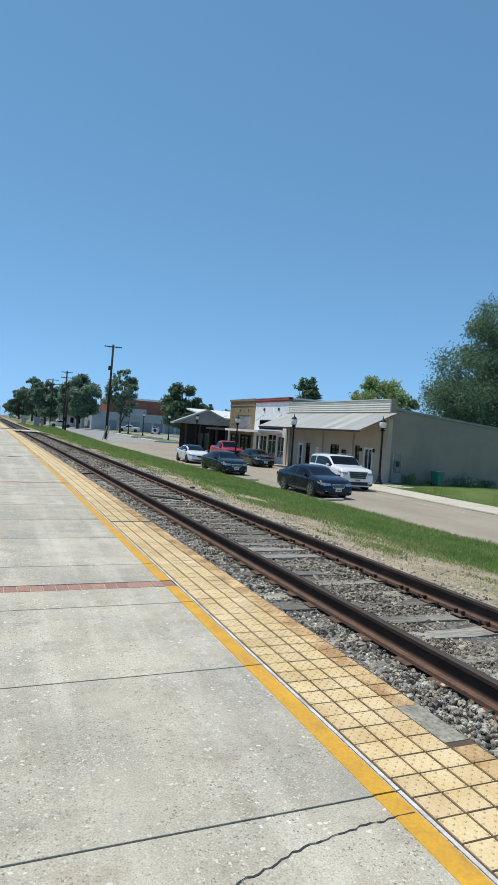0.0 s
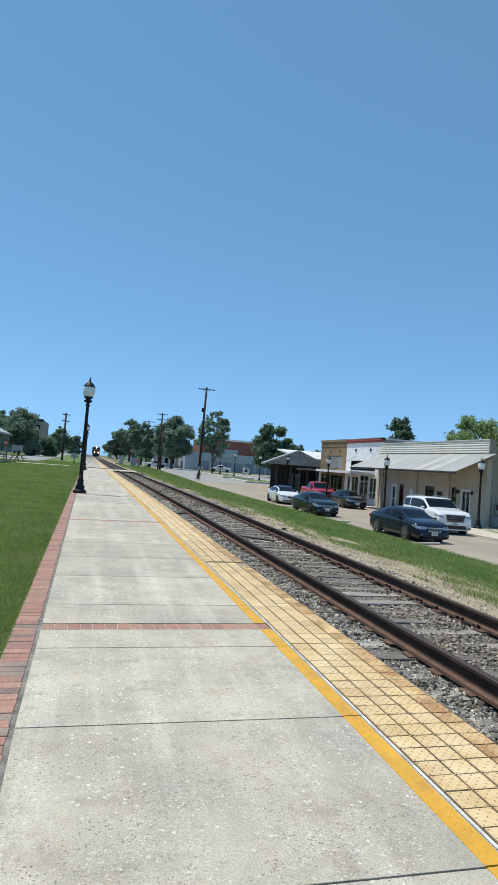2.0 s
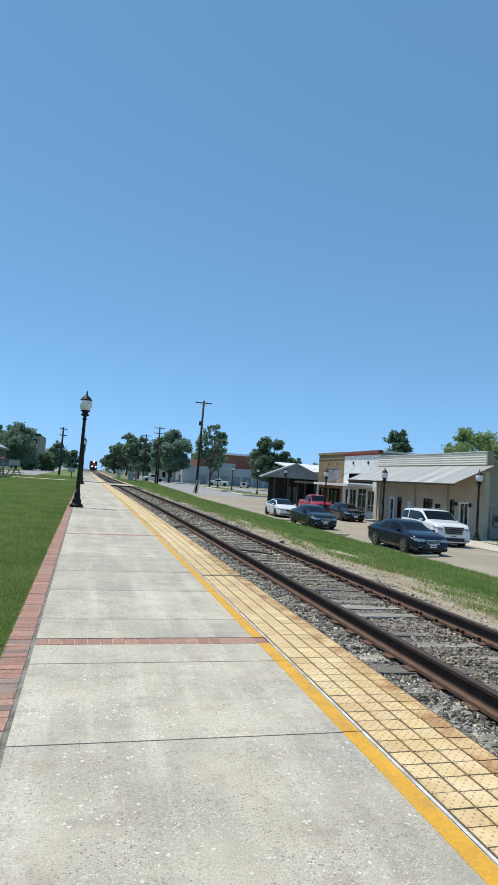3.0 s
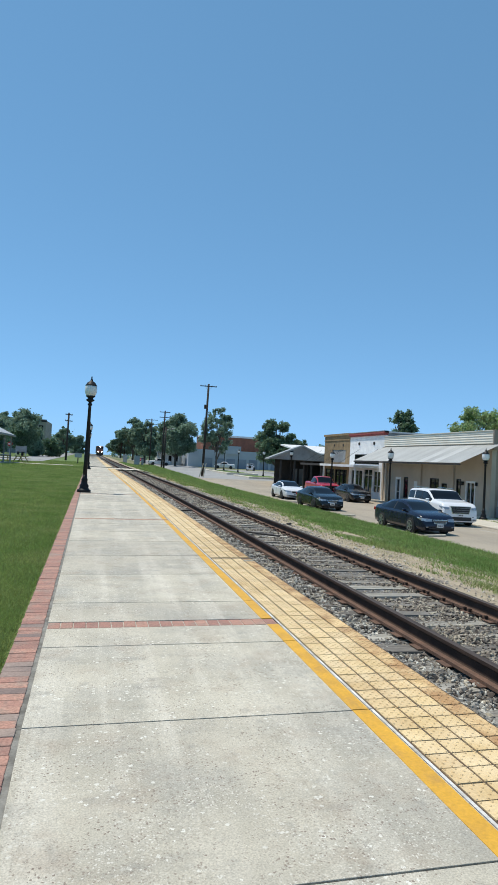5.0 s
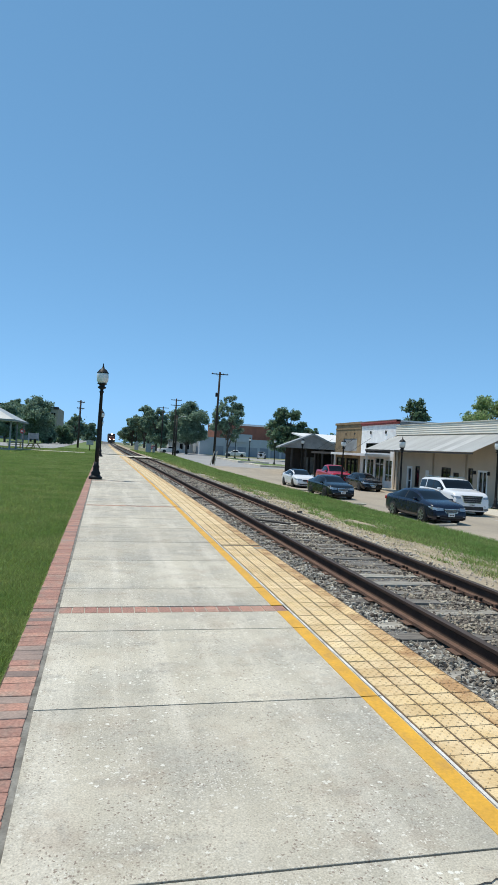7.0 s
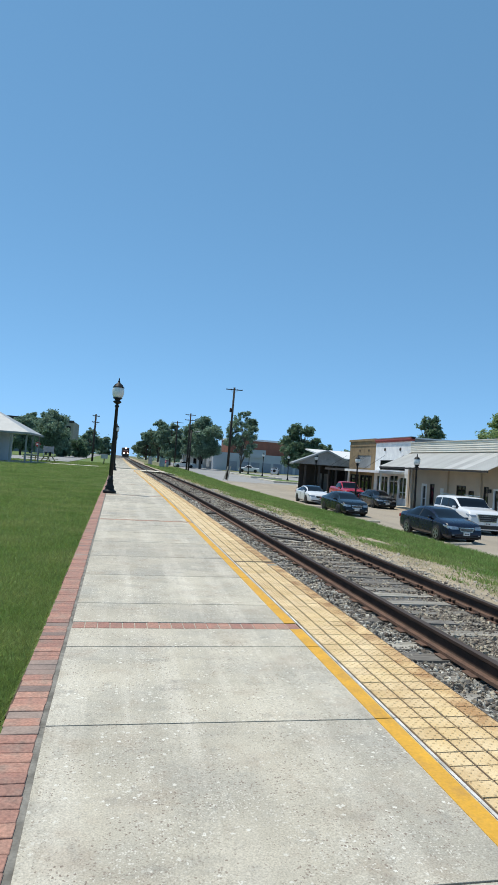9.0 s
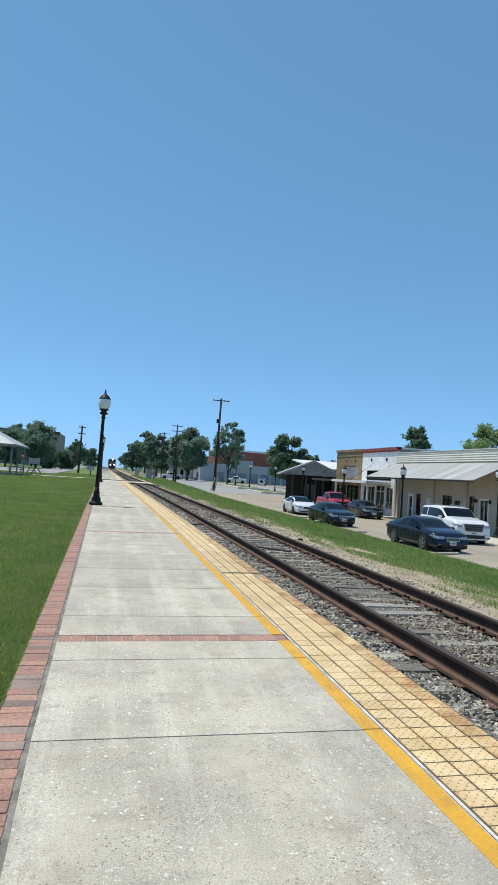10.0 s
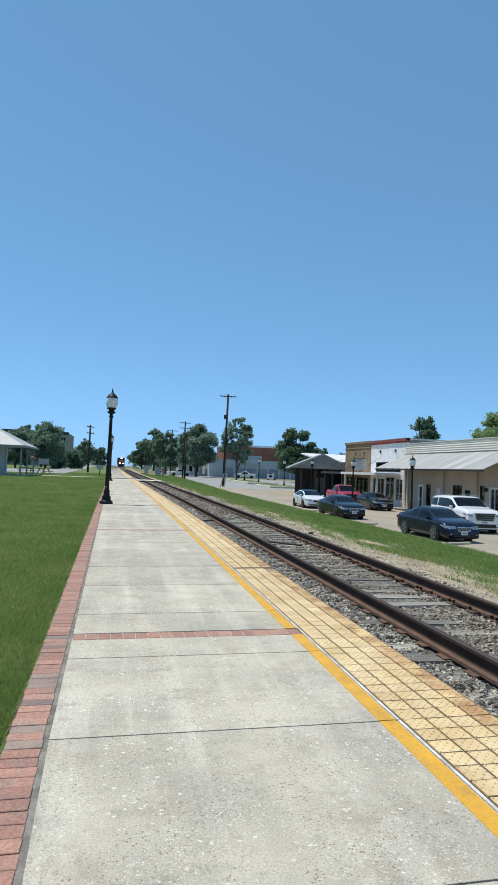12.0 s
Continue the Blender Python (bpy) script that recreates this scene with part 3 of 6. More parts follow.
for r, y0 in enumerate(BRICK_ROWS):
    for k in range(19):
        left = P_L + border(y0)
        step = (1.684 - left) / 19
        x = left + step * (k + 0.5) + bend(y0)
        if r < 1:
            o = brick.copy()
            scene.collection.objects.link(o)
            o.location = (x, y0 + 0.1 + rng.uniform(-0.004, 0.004), rng.uniform(-0.004, 0.001))
            o.rotation_euler = (0, 0, radians(90) + rng.uniform(-0.02, 0.02))
            o.scale = (0.97, 1.03, 1)
        else:
            far_bricks.append((x - step * 0.46, x + step * 0.46, y0, y0 + 0.2, -0.05, rng.uniform(-0.003, 0.001)))
    o = part("brick_joint", bx(P_L + border(y0), 1.684, y0 - 0.004, y0 + 0.204, -0.05, -0.006), CONCRETE, platform)
    o.location.x = bend(y0)
bricks_soup("far_bricks", far_bricks, BRICKS_FAR, platform, "red paver bricks further along the border")

# railway track
track = thing("railway_track", Matrix(), "single railway track with rusty rails on weathered timber ties", "railway track", "", "structure")
TOP = -0.05
RAIL_X = (3.295, 4.80)
PROFILE = [(-0.036, -0.004), (-0.030, 0), (0.030, 0), (0.036, -0.004), (0.036, -0.034), (0.010, -0.05), (0.009, -0.135), (0.03, -0.140), (0.086, -0.146), (0.086, -0.178),
           (-0.086, -0.178), (-0.086, -0.146), (-0.03, -0.140), (-0.009, -0.135), (-0.010, -0.05), (-0.036, -0.034)]
STATIONS = [-6, 0, 5, 10, 15] + [15 + 5 * k for k in range(1, 40)] + [230, 260, 300, 360, 450]
for rx in RAIL_X:
    bm = bmesh.new()
    loops = [[bm.verts.new((rx + bend(y) + px, y, TOP + rise(y) + pz_)) for px, pz_ in PROFILE] for y in STATIONS]
    n = len(PROFILE)
    for a, b in zip(loops, loops[1:]):
        for i in range(n):
            f = bm.faces.new((a[i], a[(i + 1) % n], b[(i + 1) % n], b[i]))
            f.material_index = 1 if i in (0, 1, 2) else 2 if i in (7, 8, 9, 10, 11) else 0
    part("rail", bm, [RAIL, RAIL_TOP, RUST], track, "dark rail with a polished head and rusty foot")

rng = random.Random(11)


def tie_mesh(seed):
    r = random.Random(seed)
    bm = bmesh.new()
    box(bm, -1.3, 1.3, -0.112, 0.112, -0.18, 0)
    bmesh.ops.subdivide_edges(bm, edges=[e for e in bm.edges if abs(e.verts[0].co.x - e.verts[1].co.x) > 1], cuts=10)
    for v in bm.verts:
        v.co.z += r.uniform(-0.012, 0.006)
        v.co.y += r.uniform(-0.012, 0.012)
    return bm


tie_meshes = []
for k in range(6):
    o = part("tie", tie_mesh(k), TIE, track)
    o.location = (4.05, -5.0 + 0.52 * k, TOP - 0.185)
    tie_meshes.append(o)
plate_bm = bmesh.new()
box(plate_bm, -0.15, 0.15, -0.095, 0.095, -0.006, 0.006, bevel=0.003)
plate = part("tie_plate", plate_bm, RUST, tie_meshes[0])
plate.location = (-0.755, 0, 0)
spike_bm = bmesh.new()
box(spike_bm, -0.012, 0.012, -0.012, 0.012, 0, 0.03)
box(spike_bm, -0.022, 0.022, -0.02, 0.02, 0.028, 0.042, bevel=0.004)
spike = part("spike", spike_bm, RAIL, tie_meshes[0])
spike.location = (-0.86, 0.05, 0.01)
anchor_bm = bmesh.new()
box(anchor_bm, -0.098, -0.06, -0.015, 0.015, -0.045, 0.004, bevel=0.005)
box(anchor_bm, 0.06, 0.098, -0.015, 0.015, -0.045, 0.022, bevel=0.005)
anchor = part("rail_anchor", anchor_bm, RAIL, tie_meshes[0])
anchor.location = (-0.755, 0.16, 0.01)
y, k = -5.0 + 0.52 * 6, 6
while y < 200:
    o = tie_meshes[k % 6].copy()
    scene.collection.objects.link(o)
    if k % 2:
        o.rotation_euler.z = math.pi
    o.rotation_euler.z += rng.uniform(-0.02, 0.02)
    o.location = (4.05 + bend(y) + rng.uniform(-0.06, 0.06), y + rng.uniform(-0.04, 0.04), TOP - 0.191 + rise(y) + rng.uniform(-0.02, 0.0))
    o.parent = track
    if 1.0 < y < 26:
        for s in (-1, 1):
            for src, dx, dy in ((plate, 0, 0), (spike, -0.105, 0.05), (spike, 0.105, -0.05), (spike, -0.1, -0.06), (anchor, 0, 0.17), (anchor, 0, -0.17)):
                wx = dx if not k % 2 else -dx
                if s < 0 and (src is anchor or (src is spike and wx < 0)):
                    continue
                q = src.copy()
                scene.collection.objects.link(q)
                q.parent = o
                sx = s if not k % 2 else -s
                q.location = (sx * 0.7525 - (o.location.x - 4.05 - bend(y)) * (1 if not k % 2 else -1) + dx, dy, (TOP - 0.183 - o.location.z) + (0.012 if src is not plate else 0))
    y += 0.52
    k += 1

# ballast stones
npr = np.random.RandomState(4)
ICO = np.array([(0, .53, .85), (0, -.53, .85), (0, .53, -.85), (0, -.53, -.85), (.53, .85, 0), (-.53, .85, 0), (.53, -.85, 0), (-.53, -.85, 0), (.85, 0, .53), (-.85, 0, .53), (.85, 0, -.53), (-.85, 0, -.53)])
ICO_F = np.array([(0, 1, 8), (0, 8, 4), (0, 4, 5), (0, 5, 9), (0, 9, 1), (1, 6, 8), (8, 6, 10), (8, 10, 4), (4, 10, 2), (4, 2, 5), (5, 2, 11), (5, 11, 9), (9, 11, 7), (9, 7, 1), (1, 7, 6), (3, 10, 6), (3, 2, 10), (3, 11, 2), (3, 7, 11), (3, 6, 7)])


def stones(name, px, py, pz_, size, mat, label, parent=None):
    n = len(px)
    v = ICO[None] * (1 + npr.uniform(-0.32, 0.32, (n, 12, 1)))
    v = v * (size[:, None] * npr.uniform(0.6, 1.25, (n, 3)))[:, None, :]
    a = npr.uniform(0, 6.283, (n, 3))
    for i, j, q in ((0, 1, 0), (1, 2, 1), (0, 2, 2)):
        c, s = np.cos(a[:, q])[:, None], np.sin(a[:, q])[:, None]
        u, w = v[:, :, i].copy(), v[:, :, j].copy()
        v[:, :, i], v[:, :, j] = c * u - s * w, s * u + c * w
    v += np.stack([px, py, pz_], 1)[:, None, :]
    f = (ICO_F[None] + 12 * np.arange(n)[:, None, None]).reshape(-1, 3)
    return soup(name, v.reshape(-1, 3), f, mat, parent, label, "stuff", "" if parent else "gravel")


BEND = np.vectorize(bend)
P = []
for y0, y1, dens, sz in ((-6, 0.5, 500, 0.028), (0.5, 5, 1700, 0.0165), (5, 10, 1300, 0.0175), (10, 22, 760, 0.021), (22, 50, 150, 0.04), (50, 100, 26, 0.07)):
    n = int((y1 - y0) * 3.52 * dens)
    x, yv = npr.uniform(2.38, 5.9, n), npr.uniform(y0, y1, n)
    ph = ((yv + 5.0) / 0.52) % 1
    on_tie = ((ph < 0.13) | (ph > 0.87)) & (x > 2.78) & (x < 5.32)
    keep = ~on_tie | (npr.uniform(0, 1, n) < 0.08 + 0.4 * (yv < 8.5) + 0.5 * (np.sin(x * 5 + yv * 3) > 0.7) + 0.93 * (x < 3.2))
    for rx in RAIL_X:
        keep &= np.abs(x - rx) > 0.098
    x, yv = x[keep], yv[keep]
    hump = -0.015 * (x > 2.8) + 0.02 * np.sin(x * 3.1 + yv * 1.3) * np.sin(yv * 2.3)
    z = TOP - 0.210 + 0.012 * (x < 3.2) + hump + npr.uniform(-0.018, 0.014, len(x)) - 0.075 * np.clip((x - 5.2) / 0.7, 0, 1)
    P.append(np.stack([x + BEND(yv), yv, z, npr.gamma(9, sz / 9, len(x))], 1))
P = np.concatenate(P)
inner = (P[:, 0] - BEND(P[:, 1]) > 3.3) & (P[:, 0] - BEND(P[:, 1]) < 4.95)
inner |= npr.uniform(0, 1, len(P)) < 0.38
for sel, mt, lab in ((inner, STONE, "angular tan ballast stones between the rails"), (~inner, STONE_GREY, "angular blue-grey ballast stones beside the rails")):
    stones("ballast", P[sel, 0], P[sel, 1], P[sel, 2], P[sel, 3], mt, lab)
n = 1500
yv = 2 + 45 * npr.uniform(0, 1, n) ** 1.8
x = 5.5 + npr.gamma(1.6, 0.42, n)
z = np.array([ground_z(a + bend(b), b) for a, b in zip(x, yv)])
stones("dirt_stones", x + BEND(yv), yv, z + 0.004, npr.gamma(5, 0.0026, n) * (1 + yv / 25), DIRT_STONE, "small pale stones strewn on the dirt")


# grass
def blades(name, px, py, h, w, mat, label, lean=0.5, level=None):
    n = len(px)
    z = np.array([ground_z(a, b) for a, b in zip(px, py)]) - 0.004 if level is None else np.full(n, level)
    d = npr.uniform(0, 6.283, n)
    t = npr.uniform(0, 6.283, n)
    l = h * npr.uniform(0, lean, n)
    v = np.empty((n, 3, 3))
    v[:, 0] = np.stack([px - w * np.cos(d), py - w * np.sin(d), z], 1)
    v[:, 1] = np.stack([px + w * np.cos(d), py + w * np.sin(d), z], 1)
    v[:, 2] = np.stack([px + l * np.cos(t), py + l * np.sin(t), z + h], 1)
    return soup(name, v.reshape(-1, 3), np.arange(3 * n).reshape(-1, 3), mat, None, label, "stuff", "grass")


n = 270000
yv = 2.6 * (110 / 2.6) ** npr.uniform(0, 1, n)
x = -0.69 - npr.uniform(0, 1, n) ** 1.15 * (0.23 * yv + 0.6)
keep = (yv < 78.3) | (yv > 81.2)
yn = npr.uniform(-5, 2.6, 40000)
x, yv, keep = np.append(x, -0.69 - npr.uniform(0, 1, 40000) ** 1.2 * 2.6), np.append(yv, yn), np.append(keep, yn < 9)
x, yv = x[keep], yv[keep]
n = len(x)
blades("lawn_grass", x + BEND(yv) + np.vectorize(border)(yv), yv, np.minimum(0.028 + 0.0016 * np.abs(yv), 0.062) * npr.uniform(0.5, 1.3, n), 0.0017 + 0.00062 * np.abs(yv), GRASS, "short mown green lawn beside the platform", 1.5)
n = 300000
yv = 3.0 * (150 / 3.0) ** npr.uniform(0, 1, n)
yv[:20000] = npr.uniform(-6, 3, 20000)
x = 6.1 + (14.3 - 6.1) * npr.uniform(0, 1, n)
patch = np.array([noise.noise((a * 0.55, b * 0.22, 3.1)) + 0.9 * noise.noise((a * 1.9, b * 0.9, 7.7)) for a, b in zip(x, yv)])
keep = (1.5 * patch + npr.uniform(-0.75, 0.75, n) + np.clip((x - 6.2) / 2.2, 0, 1) * 1.9 - 0.75) > 0
x, yv, patch = x[keep], yv[keep], patch[keep]
n = len(x)
tall = 0.03 + 0.075 * np.clip(patch + 0.2, 0, 1) + 0.025 * np.clip((x - 6.6) / 2, 0, 1) + 0.09 * np.clip((x - 11.5) / 2.5, 0, 1)
blades("verge_grass", x + BEND(yv), yv, (0.85 * tall + 0.0012 * np.abs(yv)) * npr.uniform(0.4, 1.25, n), 0.0032 + 0.0006 * np.abs(yv), WEED, "rough green weeds on the railway verge", 1.5)
n = 17000
yv = 3.0 * (70 / 3.0) ** npr.uniform(0, 1, n)
x = 5.6 + npr.gamma(2.8, 0.5, n)
patch = np.array([noise.noise((a * 1.1, b * 0.5, 9.3)) for a, b in zip(x, yv)])
keep = (patch > -0.12) & (x < 9.0)
x, yv = x[keep], yv[keep]
n = len(x)
blades("dry_grass", x + BEND(yv), yv, (0.03 + 0.0012 * yv) * npr.uniform(0.4, 1.3, n), 0.002 + 0.0003 * yv, STRAW, "dry straw and thin weeds on the dirt strip", 1.6)


# lamp posts
def lamp_post(m, scale, label, group):
    o = thing("lamp_post", m @ Matrix.Scale(scale, 4), label, "lamp post", group)
    part("base", lathe(bmesh.new(), [(0.27, 0), (0.27, 0.09), (0.21, 0.12), (0.17, 0.2), (0.19, 0.25), (0.13, 0.34), (0.115, 0.46), (0.135, 0.5), (0.095, 0.57), (0.09, 0.7)], 16), BLACK, o, "", True)
    part("shaft", lathe(bmesh.new(), [(0.085, 0.66), (0.08, 1.4), (0.062, 3.5), (0.09, 3.52), (0.09, 3.57), (0.06, 3.6), (0.06, 3.66)], 14), BLACK, o, "", True)
    part("collar", lathe(bmesh.new(), [(0.06, 3.64), (0.16, 3.7), (0.17, 3.74), (0.1, 3.78), (0.13, 3.84), (0.19, 3.86), (0.19, 3.89)], 16), BLACK, o, "", True)
    part("globe", lathe(bmesh.new(), [(0.16, 3.88), (0.215, 3.98), (0.24, 4.1), (0.238, 4.22), (0.22, 4.31), (0.19, 4.33)], 20), GLOBE, o, "white acorn globe", True)
    part("cap", lathe(bmesh.new(), [(0.235, 4.3), (0.235, 4.325), (0.2, 4.36), (0.16, 4.43), (0.11, 4.47), (0.06, 4.5), (0.05, 4.54)], 18), BLACK, o, "", True)
    part("finial", lathe(bmesh.new(), [(0.04, 4.53), (0.05, 4.56), (0.025, 4.59), (0.03, 4.63), (0.018, 4.68), (0.004, 4.72)], 10), BLACK, o, "", True)
    return o


PLATFORM_LAMP = lamp_post(pose(-0.57, 26.4, 0.0, 0, 0.6, 20), 1.0, "black cast lamp post with white acorn globe on the platform edge", "platform lamps")
for y in (64.5, 92.0):
    copy_thing(PLATFORM_LAMP, pose(-0.5 + bend(y), y, rise(y), 0, 0.3, 70 + y))
STREET_LAMP = lamp_post(pose(23.27, 22.2, -1.37, 0, 0.8, 0), 0.93, "black street lamp with white acorn globe on the pavement", "street lamps")
for x, y, z, s in ((24.85, 37.1, -1.37, 1), (21.0, 43.2, -1.5, 1), (21.4, 56.3, -1.5, 1), (24.2, 78.4, -1.15, 1), (28.5, 108.3, -0.85, 1), (26.3, 119.2, -0.62, 1), (27.7, 140.3, -0.55, 1)):
    lp = copy_thing(STREET_LAMP, pose(x, y, z, 0, random.Random(x).uniform(-0.4, 0.8), x * 30))
    lp.scale = (1.0, 1.0, 1.0)


# utility poles and wires
def utility_pole(m, h, label, arms=1, wide=2.4, box_=True):
    o = thing("utility_pole", m, label, "utility pole", "utility poles")
    bm = bmesh.new()
    tube(bm, (0, 0, -0.3), (0, 0, h), 0.2, 0.15, 10)
    part("pole", bm, POLE_WOOD, o, "", True)
    for k in range(arms):
        z = h - 0.35 - 1.15 * k
        part("crossarm", bx(-wide / 2, wide / 2, -0.16, -0.05, z - 0.06, z + 0.07), POLE_WOOD, o)
        for x in (-0.46, -0.2, 0.2, 0.46):
            bm = bmesh.new()
            lathe(bm, [(0.03, z + 0.06), (0.05, z + 0.1), (0.04, z + 0.14), (0.05, z + 0.17), (0.02, z + 0.21)], 8, Matrix.Translation((x * wide, -0.1, 0)))
            part("insulator", bm, GREY_METAL, o)
        for s in (-1, 1):
            bm = bmesh.new()
            tube(bm, (0.02 * s, -0.1, z - 0.55), (0.6 * s, -0.11, z - 0.03), 0.015, n=5)
            part("brace", bm, GREY_METAL, o)
    if box_:
        bm = bmesh.new()
        lathe(bm, [(0.13, h - 3.75), (0.16, h - 3.7), (0.16, h - 3.2), (0.1, h - 3.12)], 10, Matrix.Translation((-0.3, 0, 0)))
        part("transformer", bm, POLE_WOOD, o)
    return o


utility_pole(pose(15.25, 93.8, -0.65, 0, 0.9, -8), 13.6, "tall dark wooden utility pole with one crossarm on the verge", 1, 2.5)
utility_pole(pose(13.6, 139.4, -0.55, 0, 0.5, -5), 12.4, "dark wooden utility pole with two crossarms further along the verge", 2, 2.3, False)
arm_pole = utility_pole(pose(12.9, 128.0, -0.5, 0, 0.3, 0), 8.2, "shorter dark wooden pole with a street light on an arm", 0, 1.0, False)
bm = bmesh.new()
tube(bm, (0, 0, 7.7), (1.3, -0.1, 7.95), 0.035, n=6)
part("lamp_arm", bm, GREY_METAL, arm_pole)
part("lamp_head", bx(1.15, 1.75, -0.22, 0.04, 7.88, 8.04, 0.05), GREY_METAL, arm_pole, "grey street light head")
utility_pole(pose(13.7, 174.5, -0.3, 0, 0, 0), 12.3, "dark wooden utility pole with crossarms far along the verge", 2, 3.2, False)
utility_pole(pose(12.0, 205, 0.2, 0, 0.5, 0), 9.5, "distant thin wooden pole beside the tracks", 1, 1.2, False)
utility_pole(pose(9.5, 240, 0.6, 0, 0, 0), 10.5, "distant thin wooden pole beside the tracks", 1, 1.2, False)
utility_pole(pose(-5.75, 119.9, 0.1, 0, 0.6, 35), 8.7, "wooden pole with lamps and crossarm beside the footpath", 2, 1.5, False)


# vehicles
def lerp_at(table, x, k):
    """Column k of the table at x, rounded where its rows bend."""
    def straight(q):
        for a, b in zip(table, table[1:]):
            if q <= b[0]:
                return a[k] + (b[k] - a[k]) * max(0.0, q - a[0]) / (b[0] - a[0])
        return table[-1][k]
    reach = min(0.16, x - table[0][0], table[-1][0] - x)
    return sum(straight(x + reach * d) * w for d, w in ((-1, 0.15), (-0.5, 0.2), (0, 0.3), (0.5, 0.2), (1, 0.15))) if reach > 0.01 else straight(x)


def hull(points):
    bm = bmesh.new()
    for p in points:
        bm.verts.new(p)
    found = bmesh.ops.convex_hull(bm, input=bm.verts)
    bmesh.ops.delete(bm, geom=[v for v in found["geom_interior"] if isinstance(v, bmesh.types.BMVert)], context="VERTS")
    return bm


def vehicle(name, m, label, category, paint, W, table, cab, wheels, wheel_r, rim_mat, roof_w=0.62, front=None, top_mat=None, group="parked cars", pillars=()):
    """table: rows (x, top height, belt height, half width share) from tail to nose; cab: rear glass bottom, rear glass top, B pillar,
    windscreen top, windscreen bottom; front: heights of (bumper, lamp, grille top), grille half width, chrome."""
    o = thing(name, m, label, category, group)
    tail, nose = table[0][0], table[-1][0]
    marks = {r[0] for r in table} | set(cab) | {cab[2] - 0.1, cab[0] + 0.25, cab[4] - 0.12} | {p + d for p in pillars for d in (-0.05, 0.05)}
    xs = sorted(marks | {q for q in (tail + 0.13 * k for k in range(int((nose - tail) / 0.13))) if all(abs(q - v) > 0.04 for v in marks)})
    low = wheel_r * 0.62
    rings = []
    for x in xs:
        top, belt, ws = (lerp_at(table, x, k) for k in (1, 2, 3))
        w = W / 2 * ws
        belt = min(belt, top - 0.05)
        cabin = smoothstep(0.08, 0.34, top - belt)
        wr = W / 2 * (0.88 + (roof_w * 1.12 - 0.88) * cabin) * min(1, ws + 0.04)
        edge = top - 0.03 - 0.05 * cabin
        side = [(w * 0.97 + (wr - w * 0.97) * f ** 1.25, belt + (edge - belt) * f) for f in (0.0, 0.09, 0.5, 0.88, 1.0)]
        rings.append([(w * 0.84, low), (w * 0.955, low + 0.05), (w * 0.99, low + 0.16), (w, low + 0.5 * (belt - low)), (w * 0.992, belt - 0.12), (w * 0.985, belt - 0.035)] + side + [(wr * 0.93, top - 0.012 - 0.016 * cabin), (wr * 0.6, top - 0.004 * cabin), (0, top)])
    last = len(rings[0]) - 1
    body, glassy = bmesh.new(), {}
    for (xa, ra), (xb, rb) in zip(zip(xs, rings), zip(xs[1:], rings[1:])):
        mid = (xa + xb) / 2
        tall = (lerp_at(table, mid, 1) - lerp_at(table, mid, 2)) > 0.17
        for side in (1, -1):
            for k in range(last):
                q = [Vector((xa, side * ra[k][0], ra[k][1])), Vector((xb, side * rb[k][0], rb[k][1])), Vector((xb, side * rb[k + 1][0], rb[k + 1][1])), Vector((xa, side * ra[k + 1][0], ra[k + 1][1]))]
                key = None
                if k in (7, 8) and tall and cab[0] + 0.25 < mid < cab[4] - 0.12 and not (cab[2] - 0.1 < mid < cab[2]) and all(abs(mid - p) > 0.05 for p in pillars):
                    key = ("side_window", side, (mid < cab[2]) + sum(mid < p for p in pillars))
                elif k in (7, 8) and tall and cab[2] - 0.1 < mid < cab[2]:
                    key = ("pillar", side, 0)
                elif k >= 11 and cab[3] < mid < cab[4]:
                    key = ("windscreen", 0, 0)
                elif k >= 11 and cab[0] < mid < cab[1]:
                    key = ("rear_window", 0, 0)
                elif k >= 10 and cab[1] < mid < cab[3] and top_mat:
                    key = ("roof", 0, 0)
                b = body if key is None else glassy.setdefault(key, bmesh.new())
                if len({tuple(round(c, 5) for c in v) for v in q}) == 4:
                    b.faces.new([b.verts.new(v) for v in q])
    for ring, x in ((rings[0], xs[0]), (rings[-1], xs[-1])):
        pts = [(x, p[0], p[1]) for p in ring] + [(x, -p[0], p[1]) for p in ring[-2::-1]]
        body.faces.new([body.verts.new(p) for p in pts])
    bmesh.ops.remove_doubles(body, verts=body.verts, dist=0.001)
    part("body", body, paint, o, "", True)
    for key, b in glassy.items():
        bmesh.ops.remove_doubles(b, verts=b.verts, dist=0.001)
        part(key[0], b, {"roof": top_mat, "pillar": PLASTIC}.get(key[0], CAR_GLASS), o, "", True)
    part("underbody", bx(xs[0] + 0.2, xs[-1] - 0.2, -W * 0.4, W * 0.4, low * 0.8, low + 0.15), PLASTIC, o)
    for wx in wheels:
        for side in (1, -1):
            mt = Matrix.Translation((wx, side * (W / 2 - 0.1), wheel_r)) @ pose(0, 0, 0, -90 * side, 0, 0)
            # added black ring in place of a cut-out: the shade in the arch gap
            arch = bmesh.new()
            lathe(arch, [(wheel_r * 1.13, -0.02), (wheel_r * 1.13, 0.104), (wheel_r * 1.0, 0.106)], 24, mt)
            part("wheel_arch", arch, PLASTIC, o)
            wheel = new("wheel")
            wheel.parent = o
            part("tyre", lathe(bmesh.new(), [(wheel_r * 0.7, -0.08), (wheel_r * 0.96, -0.1), (wheel_r, -0.06), (wheel_r, 0.07), (wheel_r * 0.94, 0.117), (wheel_r * 0.70, 0.122)], 24, mt), TYRE, wheel, "", True)
            rim = bmesh.new()
            lathe(rim, [(wheel_r * 0.7, 0.0), (wheel_r * 0.7, 0.126), (wheel_r * 0.62, 0.124), (wheel_r * 0.60, 0.109)], 24, mt)
